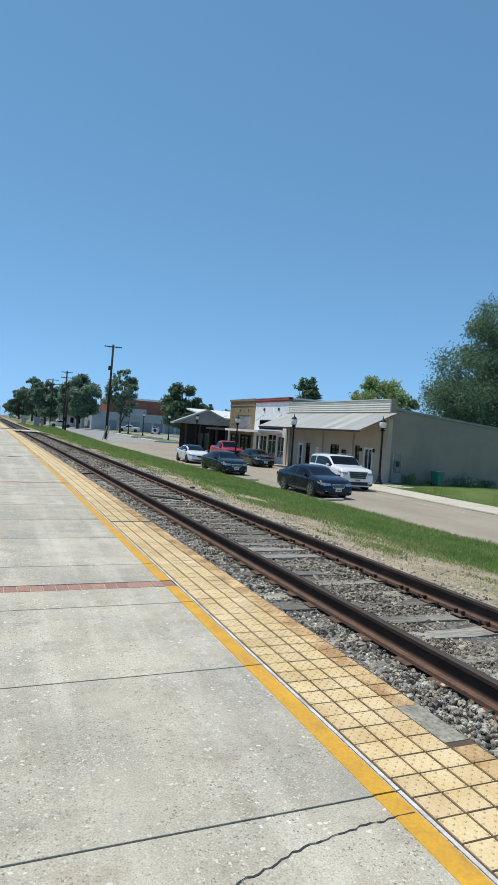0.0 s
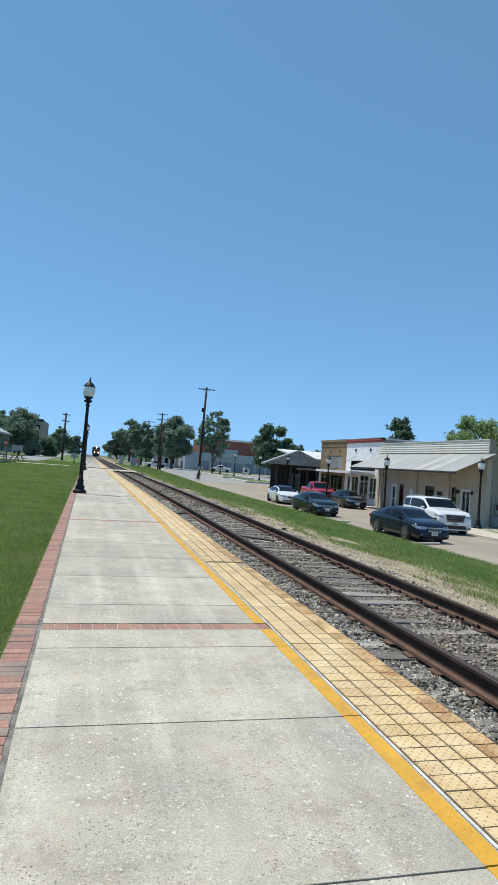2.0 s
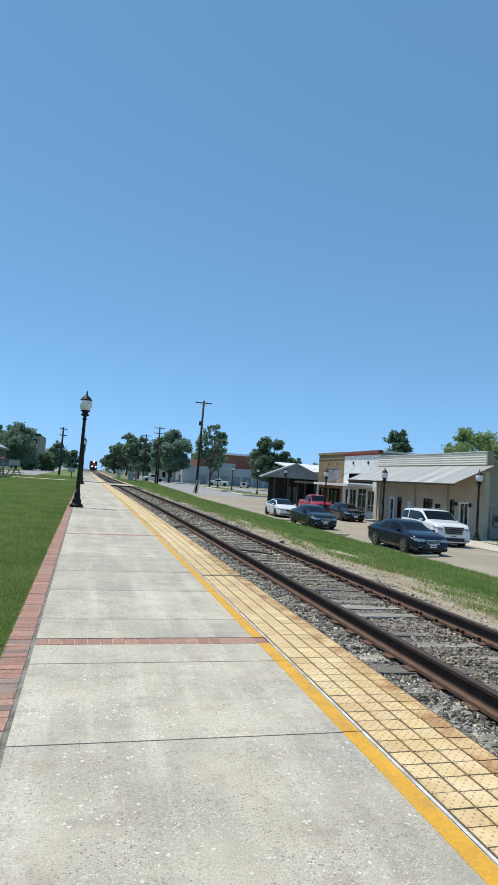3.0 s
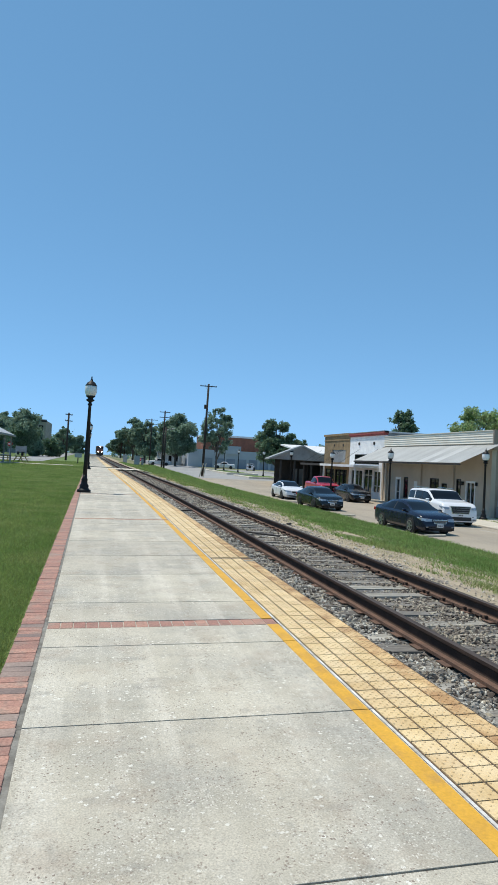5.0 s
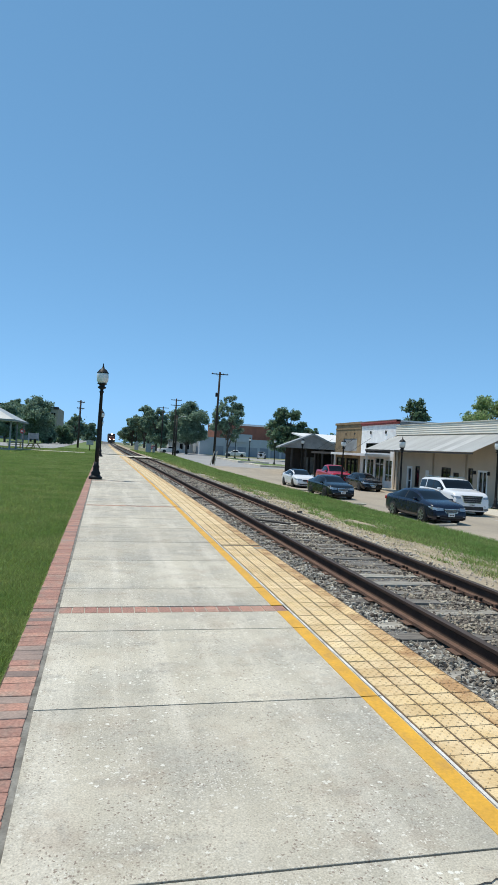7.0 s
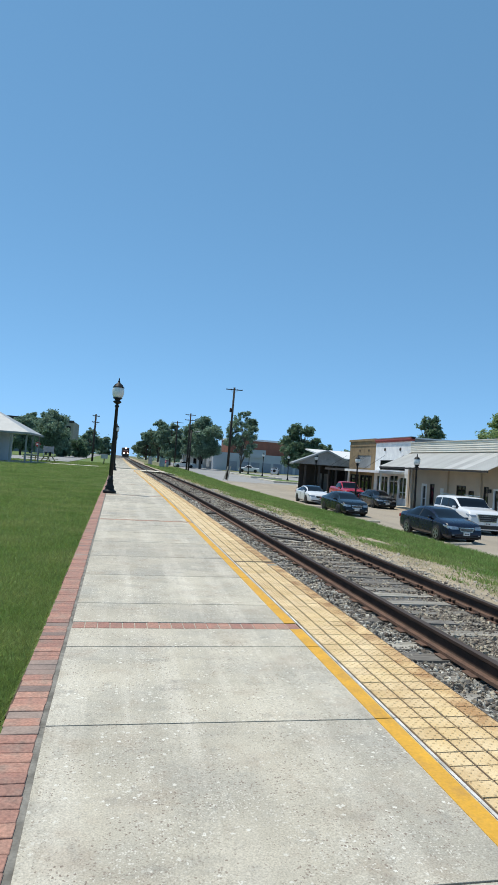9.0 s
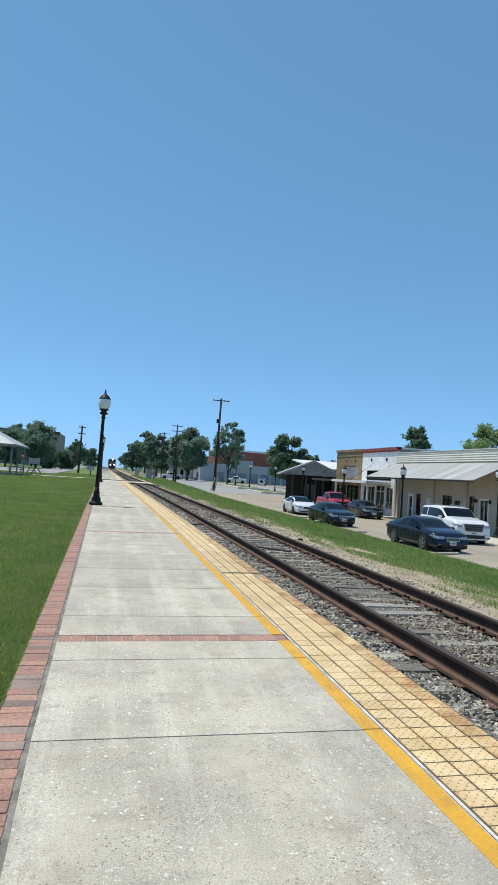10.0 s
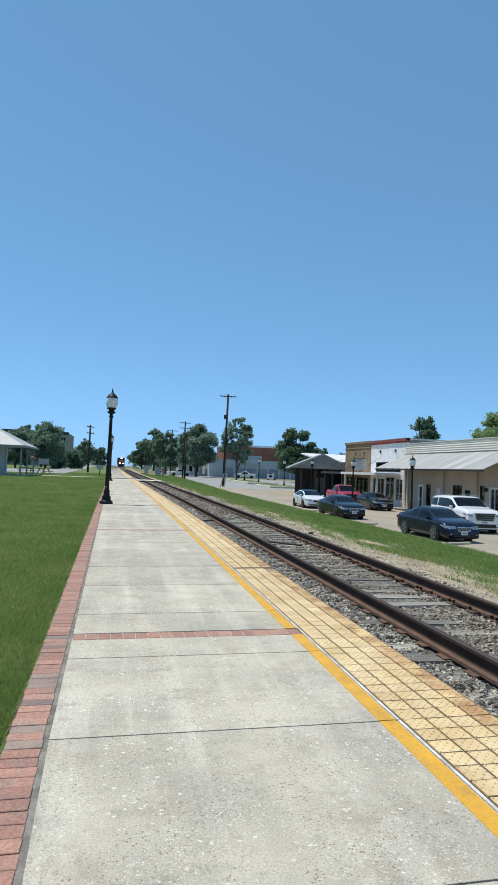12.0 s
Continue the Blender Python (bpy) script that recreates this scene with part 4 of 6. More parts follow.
            for a in range(5):
                r_ = mt @ pose(0, 0, 0, 0, 0, 72 * a)
                box(rim, 0.02, wheel_r * 0.64, -0.035, 0.035, 0.1, 0.132, 0.0, r_)
            part("rim", rim, rim_mat, wheel)
    zb, zl, zg, gw, chrome = front
    hw = W / 2
    if chrome:
        part("grille_frame", hull([(nose + dx, s * gw * f, z) for s in (-1, 1) for dx, f, z in ((-0.15, 1.06, zg + 0.03), (0.012, 1.02, zg + 0.015), (0.02, 0.82, zb + 0.06), (-0.1, 0.85, zb + 0.05))]), CHROME, o)
    grille = part("grille", hull([(nose + dx, s * gw * f, z) for s in (-1, 1) for dx, f, z in ((-0.12, 0.98, zg), (0.02, 0.95, zg - 0.01), (0.028, 0.76, zb + 0.085), (-0.1, 0.78, zb + 0.08))]), PLASTIC, o)
    for k in range(3):
        zk = zb + 0.1 + (zg - zb - 0.12) * (k + 0.5) / 3
        part("grille_bar", bx(nose, nose + 0.032, -gw * 0.84, gw * 0.84, zk - 0.006, zk + 0.006), GREY_METAL if chrome else PLASTIC, grille)
    part("lower_intake", bx(nose - 0.2, nose + 0.012, -hw * 0.62, hw * 0.62, low + 0.05, zb - 0.1, 0.02), PLASTIC, o)
    for side in (1, -1):
        # swept lamp glass wrapped round the corner of the nose
        ns, ms, bs_ = (lerp_at(table, nose - d, 3) * hw for d in (0.03, 0.2, 0.5))
        lamp = [(nose + 0.012, gw + 0.05, zl - 0.06), (nose - 0.02, gw + 0.05, zl + 0.05), (nose - 0.005, ns * 0.93, zl - 0.07), (nose - 0.05, ns * 0.95, zl + 0.06),
                (nose - 0.2, ms * 1.005, zl - 0.05), (nose - 0.22, ms * 1.0, zl + 0.07), (nose - 0.5, bs_ * 1.004, zl + 0.05), (nose - 0.5, bs_ * 0.995, zl + 0.10), (nose - 0.4, gw + 0.1, zl)]
        part("headlight", hull([(a, side * b, c) for a, b, c in lamp]), HEADLAMP, o, "clear headlight glass")
        fog = bmesh.new()
        box(fog, nose - 0.2, nose + 0.004, side * hw * 0.70 - 0.07, side * hw * 0.70 + 0.07, zb - 0.13, zb - 0.06, 0.02)
        part("fog_light", fog, HEADLAMP, o)
        mr = bmesh.new()
        mx_ = cab[4] - 0.45
        mz = lerp_at(table, mx_, 2)
        box(mr, mx_ - 0.07, mx_ + 0.09, side * (hw + 0.03) - 0.1, side * (hw + 0.03) + 0.1, mz + 0.03, mz + 0.16, 0.04)
        part("mirror", mr, paint, o)
        for back in (0.02, 0.95):
            part("door_handle", bx(cab[2] - 0.28 - back, cab[2] - 0.10 - back, side * hw * 0.992 - 0.022, side * hw * 0.992 + 0.022, mz - 0.15, mz - 0.12), paint, o)
        for seam in (cab[2] - 0.05, cab[4] - 0.25):
            part("door_seam", bx(seam - 0.006, seam + 0.006, side * hw * 0.99 - 0.012, side * hw * 0.99 + 0.0105, low + 0.15, mz - 0.05), PLASTIC, o)
        part("tail_light", bx(xs[0] - 0.006, xs[0] + 0.22, side * hw * 0.74 - 0.16, side * hw * 0.74 + 0.16, zl + 0.05, zl + 0.22, 0.03), TAIL, o)
    plate_ = part("number_plate", bx(nose, nose + 0.04, -0.16, 0.16, zb - 0.10, zb + 0.05, 0.006), WHITE_PAINT, o, "white plate with plain bars")
    for k in range(3):
        part("bar", bx(nose + 0.0405, nose + 0.044, -0.11 + 0.08 * k, -0.05 + 0.08 * k, zb - 0.05, zb + 0.0), NAVY, plate_)
    return o


def sedan(m, label, paint, rim_mat, L=4.9, W=1.84, H=1.46, top_mat=None, chrome=True):
    k, h = L / 4.9, H / 1.46
    t = [(-2.45, 0.60, 0.52, 0.82), (-2.42, 0.92, 0.84, 0.88), (-2.25, 1.05, 0.94, 0.93), (-1.8, 1.10, 0.96, 0.98), (-1.35, 1.28, 0.95, 1.0), (-0.85, 1.42, 0.94, 1.0), (-0.3, 1.465, 0.93, 1.0),
         (0.15, 1.445, 0.92, 1.0), (0.5, 1.36, 0.915, 1.0), (1.3, 1.02, 0.90, 0.995), (1.75, 0.965, 0.88, 0.985), (2.1, 0.89, 0.82, 0.955), (2.3, 0.80, 0.74, 0.90), (2.41, 0.70, 0.64, 0.84), (2.445, 0.60, 0.54, 0.81), (2.45, 0.40, 0.34, 0.80)]
    t = [(a * k, b * h, c * h, d) for a, b, c, d in t]
    return vehicle("sedan", m, label, "car", paint, W, t, [c * k for c in (-1.8, -0.9, -0.2, 0.4, 1.3)], (-1.38 * k, 1.42 * k), 0.335, rim_mat, 0.62, (0.46, 0.68, 0.69, 0.36, chrome), top_mat)


def big_suv(m, label):
    t = [(-2.6, 0.9, 0.8, 0.90), (-2.58, 1.2, 1.1, 0.93), (-2.5, 1.62, 1.20, 0.97), (-2.35, 1.82, 1.21, 1.0), (-1.0, 1.895, 1.21, 1.0), (0.0, 1.885, 1.20, 1.0), (0.4, 1.81, 1.20, 1.0), (1.05, 1.36, 1.20, 1.0),
         (1.6, 1.31, 1.20, 0.995), (2.2, 1.25, 1.17, 0.98), (2.46, 1.17, 1.10, 0.95), (2.56, 1.06, 0.98, 0.92), (2.59, 0.85, 0.8, 0.91), (2.6, 0.5, 0.45, 0.90)]
    o = vehicle("suv", m, label, "car", WHITE_CAR, 2.04, t, (-2.58, -2.38, -0.3, 0.3, 1.1), (-1.5, 1.55), 0.41, DARK_RIM, 0.77, (0.62, 0.97, 1.07, 0.58, True), pillars=(-1.4,))
    for s in (1, -1):
        bm = bmesh.new()
        tube(bm, (-2.1, s * 0.74, 1.925), (0.0, s * 0.74, 1.935), 0.022, n=6)
        part("roof_rail", bm, CHROME, o)
    return o


def pickup(m, label, paint):
    t = [(-2.9, 0.8, 0.7, 0.94), (-2.88, 1.3, 1.2, 0.96), (-2.8, 1.32, 1.22, 0.98), (-0.95, 1.32, 1.22, 1.0), (-0.9, 1.5, 1.22, 1.0), (-0.7, 1.82, 1.22, 1.0), (0.1, 1.9, 1.2, 1.0), (0.6, 1.84, 1.19, 1.0), (1.35, 1.3, 1.17, 1.0),
         (2.3, 1.24, 1.13, 0.98), (2.75, 1.14, 1.03, 0.95), (2.88, 0.9, 0.8, 0.92), (2.9, 0.6, 0.5, 0.9)]
    return vehicle("pickup_truck", m, label, "truck", paint, 2.0, t, (-0.95, -0.7, 0.05, 0.6, 1.4), (-1.75, 1.9), 0.4, DARK_RIM, 0.68, (0.56, 0.97, 1.08, 0.58, True))


BIG = Matrix.Scale(1.05, 4)
CZ = ROAD_Z + 0.016
sedan(pose(15.75, 29.7, CZ, 0, 0, -88) @ BIG, "dark navy sedan with alloy wheels parked beside the verge", NAVY, RIM)
sedan(pose(15.4, 42.8, CZ, 0, 0, -89) @ BIG, "dark charcoal sedan parked beside the verge", CHARCOAL, DARK_RIM, 4.85)
sedan(pose(16.4, 53.8, CZ, 0, 0, -91) @ BIG, "white sedan with a black roof parked beside the verge", WHITE_CAR, DARK_RIM, 4.88, top_mat=BLACK_CAR, chrome=False)
sedan(pose(22.3, 53.3, CZ, 0, 0, -92) @ BIG, "black sedan parked before the white shopfront", BLACK_CAR, DARK_RIM, 4.9)
big_suv(pose(20.2, 34.65, CZ, 0, 0, -96) @ BIG, "large white suv with dark windows parked by the kerb")
pickup(pose(21.9, 60.0, CZ, 0, 0, -94) @ BIG, "bright red pickup truck parked before the shops", RED_CAR)
pickup(pose(34.1, 171.7, ground_z(34, 171) + 0.02, 0, 0, 168), "white pickup truck parked in the far lot", WHITE_CAR)


# shops along the street
FX = 26.5        # the shop fronts
FLOOR = -1.37


def corrugated(bm, y0, y1, xa, za, xb, zb, pitch=0.2, depth=0.022, thick=0.006):
    """Ribbed sheet from (xa, za) down to (xb, zb)."""
    n = int((y1 - y0) / (pitch / 4))
    rows = []
    for i in range(n + 1):
        y = y0 + (y1 - y0) * i / n
        d = depth * (0, 1, 1, 0)[i % 4]
        rows.append([bm.verts.new((xa, y, za + d)), bm.verts.new((xb, y, zb + d)), bm.verts.new((xb, y, zb + d - thick)), bm.verts.new((xa, y, za + d - thick))])
    for a, b in zip(rows, rows[1:]):
        for k in range(4):
            bm.faces.new((a[k], a[(k + 1) % 4], b[(k + 1) % 4], b[k]))
    return bm


def wall_with_holes(bm, x0, x1, y0, y1, z0, z1, holes):
    """One wall that faces west, pierced by (ya, yb, za, zb) holes."""
    ys = sorted({y0, y1} | {min(max(v, y0), y1) for h in holes for v in h[:2]})
    zs = sorted({z0, z1} | {min(max(v, z0), z1) for h in holes for v in h[2:]})

    def solid(i, j):
        if not (0 <= i < len(ys) - 1 and 0 <= j < len(zs) - 1):
            return False
        y, z = (ys[i] + ys[i + 1]) / 2, (zs[j] + zs[j + 1]) / 2
        return not any(ya < y < yb and za < z < zb for ya, yb, za, zb in holes)

    made = {}

    def at(x, i, j):
        return made.setdefault((x, i, j), bm.verts.new((x, ys[i], zs[j]))) if (x, i, j) not in made else made[(x, i, j)]

    for i in range(len(ys) - 1):
        for j in range(len(zs) - 1):
            if not solid(i, j):
                continue
            for x in (x0, x1):
                bm.faces.new((at(x, i, j), at(x, i + 1, j), at(x, i + 1, j + 1), at(x, i, j + 1)))
            for di, dj, p, q in ((-1, 0, (i, j), (i, j + 1)), (1, 0, (i + 1, j), (i + 1, j + 1)), (0, -1, (i, j), (i + 1, j)), (0, 1, (i, j + 1), (i + 1, j + 1))):
                if not solid(i + di, j + dj):
                    bm.faces.new((at(x0, *p), at(x0, *q), at(x1, *q), at(x1, *p)))
    return bm


def window_in(parent, name, ya, yb, za, zb, frame_mat, bars_y=(), bars_z=(), depth=0.08, f=0.06, x=FX):
    w = new(name)
    w.parent = parent
    fr = bmesh.new()
    box(fr, x - 0.02, x + depth, ya - 0.002, ya + f, za, zb)
    box(fr, x - 0.02, x + depth, yb - f, yb + 0.002, za, zb)
    box(fr, x - 0.02, x + depth, ya + f, yb - f, zb - f, zb)
    box(fr, x - 0.02, x + depth, ya + f, yb - f, za, za + f)
    for q in bars_y:
        box(fr, x, x + depth, q - 0.025, q + 0.025, za + f, zb - f)
    for q in bars_z:
        box(fr, x + 0.004, x + depth, ya + f, yb - f, q - 0.025, q + 0.025)
    part("frame", fr, frame_mat, w)
    part("pane", bx(x + depth * 0.6, x + depth * 0.6 + 0.012, ya + f * 0.5, yb - f * 0.5, za + f * 0.5, zb - f * 0.5), DARK_GLASS, w)
    return w


shop = thing("shop", Matrix(), "low beige shop with ribbed metal awning and grey side wall", "shop")
holes = [(52.2, 53.2, FLOOR, 0.96), (50.85, 51.6, -0.85, 1.0), (45.7, 47.1, 0.25, 1.07), (44.5, 45.25, 0.1, 0.72), (42.55, 43.15, -0.25, 1.15), (40.65, 41.9, FLOOR, 1.05)]
part("front_wall", wall_with_holes(bmesh.new(), FX, FX + 0.25, 38.7, 55.8, -1.6, 3.8, holes), STUCCO, shop, "beige stucco front wall")
# the side wall falls away towards the back with the roof
for y0, y1 in ((38.7, 38.95), (55.5, 55.75)):
    bm = bmesh.new()
    a = [(FX + 0.25, y0, -1.6), (56, y0, -1.6), (56, y0, 1.75), (FX + 0.25, y0, 4.06)]
    v0 = [bm.verts.new(p) for p in a]
    v1 = [bm.verts.new((p[0], y1, p[2])) for p in a]
    bm.faces.new(v0)
    bm.faces.new(v1[::-1])
    for i in range(4):
        bm.faces.new((v0[i], v0[(i + 1) % 4], v1[(i + 1) % 4], v1[i]))
    part("side_wall", bm, GREY_WALL, shop, "plain grey rendered side wall")
bm = bmesh.new()
v = [bm.verts.new(p) for p in ((FX + 0.25, 38.95, 3.9), (56, 38.95, 1.6), (56, 55.5, 1.6), (FX + 0.25, 55.5, 3.9))]
bm.faces.new(v)
part("roof", bm, TIN, shop)
bm = bmesh.new()
for k in range(12):
    xa, xb = FX + 0.2 + 2.44 * k, FX + 0.2 + 2.44 * (k + 1)
    za, zb = 4.06 - 2.31 * (xa - FX - 0.25) / 29.25, 4.06 - 2.31 * (xb - FX - 0.25) / 29.25
    m_ = [bm.verts.new(p) for p in ((xa, 38.6, za - 0.13), (xb, 38.6, zb - 0.13), (xb, 38.6, zb + 0.03), (xa, 38.6, za + 0.03), (xa, 39.0, za - 0.13), (xb, 39.0, zb - 0.13), (xb, 39.0, zb + 0.03), (xa, 39.0, za + 0.03))]
    for q in ((0, 1, 2, 3), (7, 6, 5, 4), (3, 2, 6, 7), (0, 4, 5, 1), (1, 5, 6, 2), (0, 3, 7, 4)):
        bm.faces.new([m_[i] for i in q])
part("coping", bm, BOARD, shop)
for k in range(5):
    za = 3.78 + 0.176 * k
    bm = bmesh.new()
    v = [bm.verts.new(p) for p in ((FX - 0.10, 38.65, za), (FX - 0.10, 55.8, za), (FX - 0.05, 55.8, za + 0.174), (FX - 0.05, 38.65, za + 0.174), (FX + 0.2, 38.65, za), (FX + 0.2, 55.8, za), (FX + 0.2, 55.8, za + 0.174), (FX + 0.2, 38.65, za + 0.174))]
    for q in ((0, 1, 2, 3), (3, 2, 6, 7), (0, 4, 5, 1), (1, 5, 6, 2), (0, 3, 7, 4), (7, 6, 5, 4)):
        bm.faces.new([v[i] for i in q])
    part("siding_board", bm, SIDING, shop)
part("parapet_end", bx(FX - 0.12, FX + 0.35, 38.5, 38.64, 3.3, 4.72), GREY_WALL, shop)
part("parapet_cap", bx(FX - 0.14, FX + 0.25, 38.64, 55.82, 4.66, 4.71), SIDING, shop)
# ribbed sheets of the awning
awning = new("awning")
awning.parent = shop
tagged(awning, "ribbed galvanised metal awning")
for k in range(18):
    ya = 37.9 + k * 1.0
    part("sheet", corrugated(bmesh.new(), ya, ya + 1.002, FX - 0.02, 3.68, 23.4, 2.26, 0.25, 0.028), TIN_NEW if k in (3, 5) else TIN, awning)
part("awning_edge", bx(23.42, 23.5, 37.9, 55.9, 2.12, 2.24), DARK_TIMBER, awning)
for ya in (43.4, 48.4, 54.9):
    part("pilaster", bx(FX - 0.16, FX, ya, ya + 0.4, FLOOR, 3.6), STUCCO, shop)
part("corner_post", bx(FX - 0.1, FX, 38.7, 39.3, FLOOR, 3.7), STUCCO, shop)
part("corner_board", bx(FX - 0.2, FX, 55.45, 55.78, FLOOR, 3.7), STUCCO, shop)
window_in(shop, "door", 52.2, 53.2, FLOOR, 0.96, WHITE_PAINT, (), (-0.35,), 0.12, 0.22)
window_in(shop, "window", 50.85, 51.6, -0.85, 1.0, DARK_TIMBER)
window_in(shop, "window", 45.7, 47.1, 0.25, 1.07, DARK_TIMBER, (46.4,))
window_in(shop, "window", 44.5, 45.25, 0.1, 0.72, DARK_TIMBER)
window_in(shop, "window", 42.55, 43.15, -0.25, 1.15, DARK_TIMBER)
window_in(shop, "door", 40.65, 41.9, FLOOR, 1.05, WHITE_PAINT, (41.28,), (), 0.12, 0.14)
for ya in (40.45, 42.2, 42.35):
    part("wall_lamp", bx(FX - 0.16, FX - 0.01, ya - 0.07, ya + 0.07, 0.72, 0.98, 0.02), BLACK, shop)
part("notice", bx(FX - 0.02, FX - 0.002, 49.2, 49.75, -0.1, 0.7), WHITE_PAINT, shop)
# bricked-up arched windows in the side wall
for xa in (39.6, 43.6):
    bm = bmesh.new()
    rim_ = [(xa, -0.95), (xa + 1.1, -0.95)] + [(xa + 0.55 + 0.55 * math.cos(q * math.pi / 10), 1.1 + 0.35 * math.sin(q * math.pi / 10)) for q in range(11)]
    near_, back_ = ([bm.verts.new((px, yy_, pz_)) for px, pz_ in rim_] for yy_ in (38.672, 38.705))
    bm.faces.new(near_)
    for q in range(len(rim_)):
        bm.faces.new((near_[q], near_[(q + 1) % len(rim_)], back_[(q + 1) % len(rim_)], back_[q]))
    part("blind_window", bm, GREY_WALL, shop)
    part("sill", bx(xa - 0.1, xa + 1.2, 38.6, 38.7, -1.05, -0.95), GREY_WALL, shop)
# electric meter boxes at the corner
meter = thing("meter_cabinet", pose(27.2, 38.66, FLOOR), "grey electric meter boxes with conduit on the side wall", "meter box")
part("lower_box", bx(-0.38, 0.35, -0.3, 0, 0.02, 0.75, 0.02), BOARD, meter)
part("panel", bx(-0.12, 0.26, -0.16, 0, 0.95, 1.7, 0.02), BOARD, meter)
part("meter", bx(-0.1, 0.2, -0.24, -0.16, 1.2, 1.6, 0.05), DARK_TIMBER, meter)
bm = bmesh.new()
tube(bm, (-0.28, -0.08, 0), (-0.28, -0.08, 2.15), 0.035, n=7)
tube(bm, (-0.28, -0.08, 2.15), (0.45, -0.08, 2.15), 0.03, n=7)
tube(bm, (0.45, -0.08, 0), (0.45, -0.08, 2.15), 0.03, n=7)
part("conduit", bm, GREY_METAL, meter)

# white shop and tan brick shop
white_shop = thing("shop", Matrix(), "white painted brick shop with red cornice and flat canopy", "shop")
hw = [(56.4, 58.0, -0.75, 1.35), (58.3, 60.4, FLOOR, 1.5), (60.7, 63.6, -0.75, 1.35)]
part("front_wall", wall_with_holes(bmesh.new(), FX, FX + 0.3, 55.8, 64.4, -1.6, 1.7, hw), WHITE_PAINT, white_shop)
part("upper_wall", wall_with_holes(bmesh.new(), FX + 0.02, FX + 0.3, 55.8, 64.4, 1.7, 4.86, [(57.0, 62.9, 2.0, 3.0)]), WHITE_BRICK, white_shop, "white painted brick upper wall")
window_in(white_shop, "window", 57.0, 62.9, 2.0, 3.0, DARK_TIMBER, (59.0, 61.0), (2.5,))
part("cornice", bx(FX - 0.1, FX + 0.3, 55.8, 64.4, 4.86, 5.02), RED_TRIM, white_shop, "faded red cornice")
part("cornice_cap", bx(FX - 0.18, FX + 0.3, 55.7, 64.4, 5.02, 5.22), RED_TRIM, white_shop)
part("coping", bx(FX - 0.2, FX + 0.34, 55.7, 64.4, 5.22, 5.29), BOARD, white_shop)
part("side_wall", bx(FX + 0.3, 35, 55.8, 56.1, -1.6, 5.1), BOARD, white_shop, "grey weathered side wall")
part("flashing", bx(FX - 0.1, 35, 55.7, 56.15, 5.1, 5.24), WHITE_PAINT, white_shop)
part("rear_block", bx(FX + 0.35, 34.8, 56.1, 64.4, -1.6, 4.6), WHITE_BRICK, white_shop)
window_in(white_shop, "shop_window", 56.4, 58.0, -0.75, 1.35, WHITE_PAINT, (57.2,), (-0.1,), 0.12)
window_in(white_shop, "shop_window", 60.7, 63.6, -0.75, 1.35, WHITE_PAINT, (61.7, 62.7), (), 0.12)
window_in(white_shop, "door", 58.3, 60.4, FLOOR, 1.5, WHITE_PAINT, (59.35,), (0.9,), 0.14)
for ya in (58.2, 61.9):
    bm = bmesh.new()
    tube(bm, (FX - 0.06, ya, 4.1), (FX + 0.02, ya, 4.1), 0.16, n=14)
    part("anchor_plate", bm, DARK_TIMBER, white_shop)

tan_shop = thing("shop", Matrix(), "tan brick shop with boarded upper window and canopy", "shop")
part("upper_wall", wall_with_holes(bmesh.new(), FX, FX + 0.3, 64.4, 72.3, 1.6, 5.1, [(65.6, 69.6, 2.1, 3.5)]), TAN_BRICK, tan_shop)
part("front_wall", wall_with_holes(bmesh.new(), FX, FX + 0.3, 64.4, 72.3, -1.6, 1.6, [(65.0, 68.4, FLOOR, 1.3), (68.8, 71.6, -0.7, 1.3)]), TAN_BRICK, tan_shop)
part("cornice", bx(FX - 0.12, FX + 0.3, 64.4, 72.4, 5.1, 5.34), TAN_BRICK, tan_shop)
part("cornice_band", bx(FX - 0.06, FX, 64.45, 72.3, 4.55, 4.68), TAN_BRICK, tan_shop)
part("boarded_window", bx(FX + 0.05, FX + 0.1, 65.6, 69.6, 2.1, 3.5), BOARD, tan_shop, "grey boarded window")
part("rear_block", bx(FX + 0.35, 34.8, 64.4, 72.3, -1.6, 4.8), TAN_BRICK, tan_shop)
window_in(tan_shop, "shop_window", 65.0, 68.4, FLOOR, 1.3, DARK_TIMBER, (66.1, 67.2), (), 0.14)
window_in(tan_shop, "shop_window", 68.8, 71.6, -0.7, 1.3, DARK_TIMBER, (70.2,), (), 0.14)
for ya in (66.3, 69.0):
    bm = bmesh.new()
    tube(bm, (FX - 0.05, ya, 4.05), (FX + 0.02, ya, 4.05), 0.13, n=12)
    part("anchor_plate", bm, DARK_TIMBER, tan_shop)

for ya, yb, mt, lab, ow in ((57.0, 66.6, WHITE_PAINT, "pale flat canopy", white_shop), (66.7, 73.5, DARK_TIMBER, "dark flat canopy", tan_shop)):
    can = part("canopy", bx(23.9, FX - 0.02, ya, yb, 1.62, 1.86), mt, ow, lab)
    for q in (ya + 0.3, (ya + yb) / 2, yb - 0.3):
        bm = bmesh.new()
        tube(bm, (24.1, q, 1.86), (FX - 0.02, q, 3.5), 0.016, n=5)
        part("tie_rod", bm, DARK_TIMBER, can)
    for q in (ya + 0.4, yb - 0.4):
        part("post", bx(24.2, 24.35, q - 0.08, q + 0.08, FLOOR, 1.62), mt, ow)

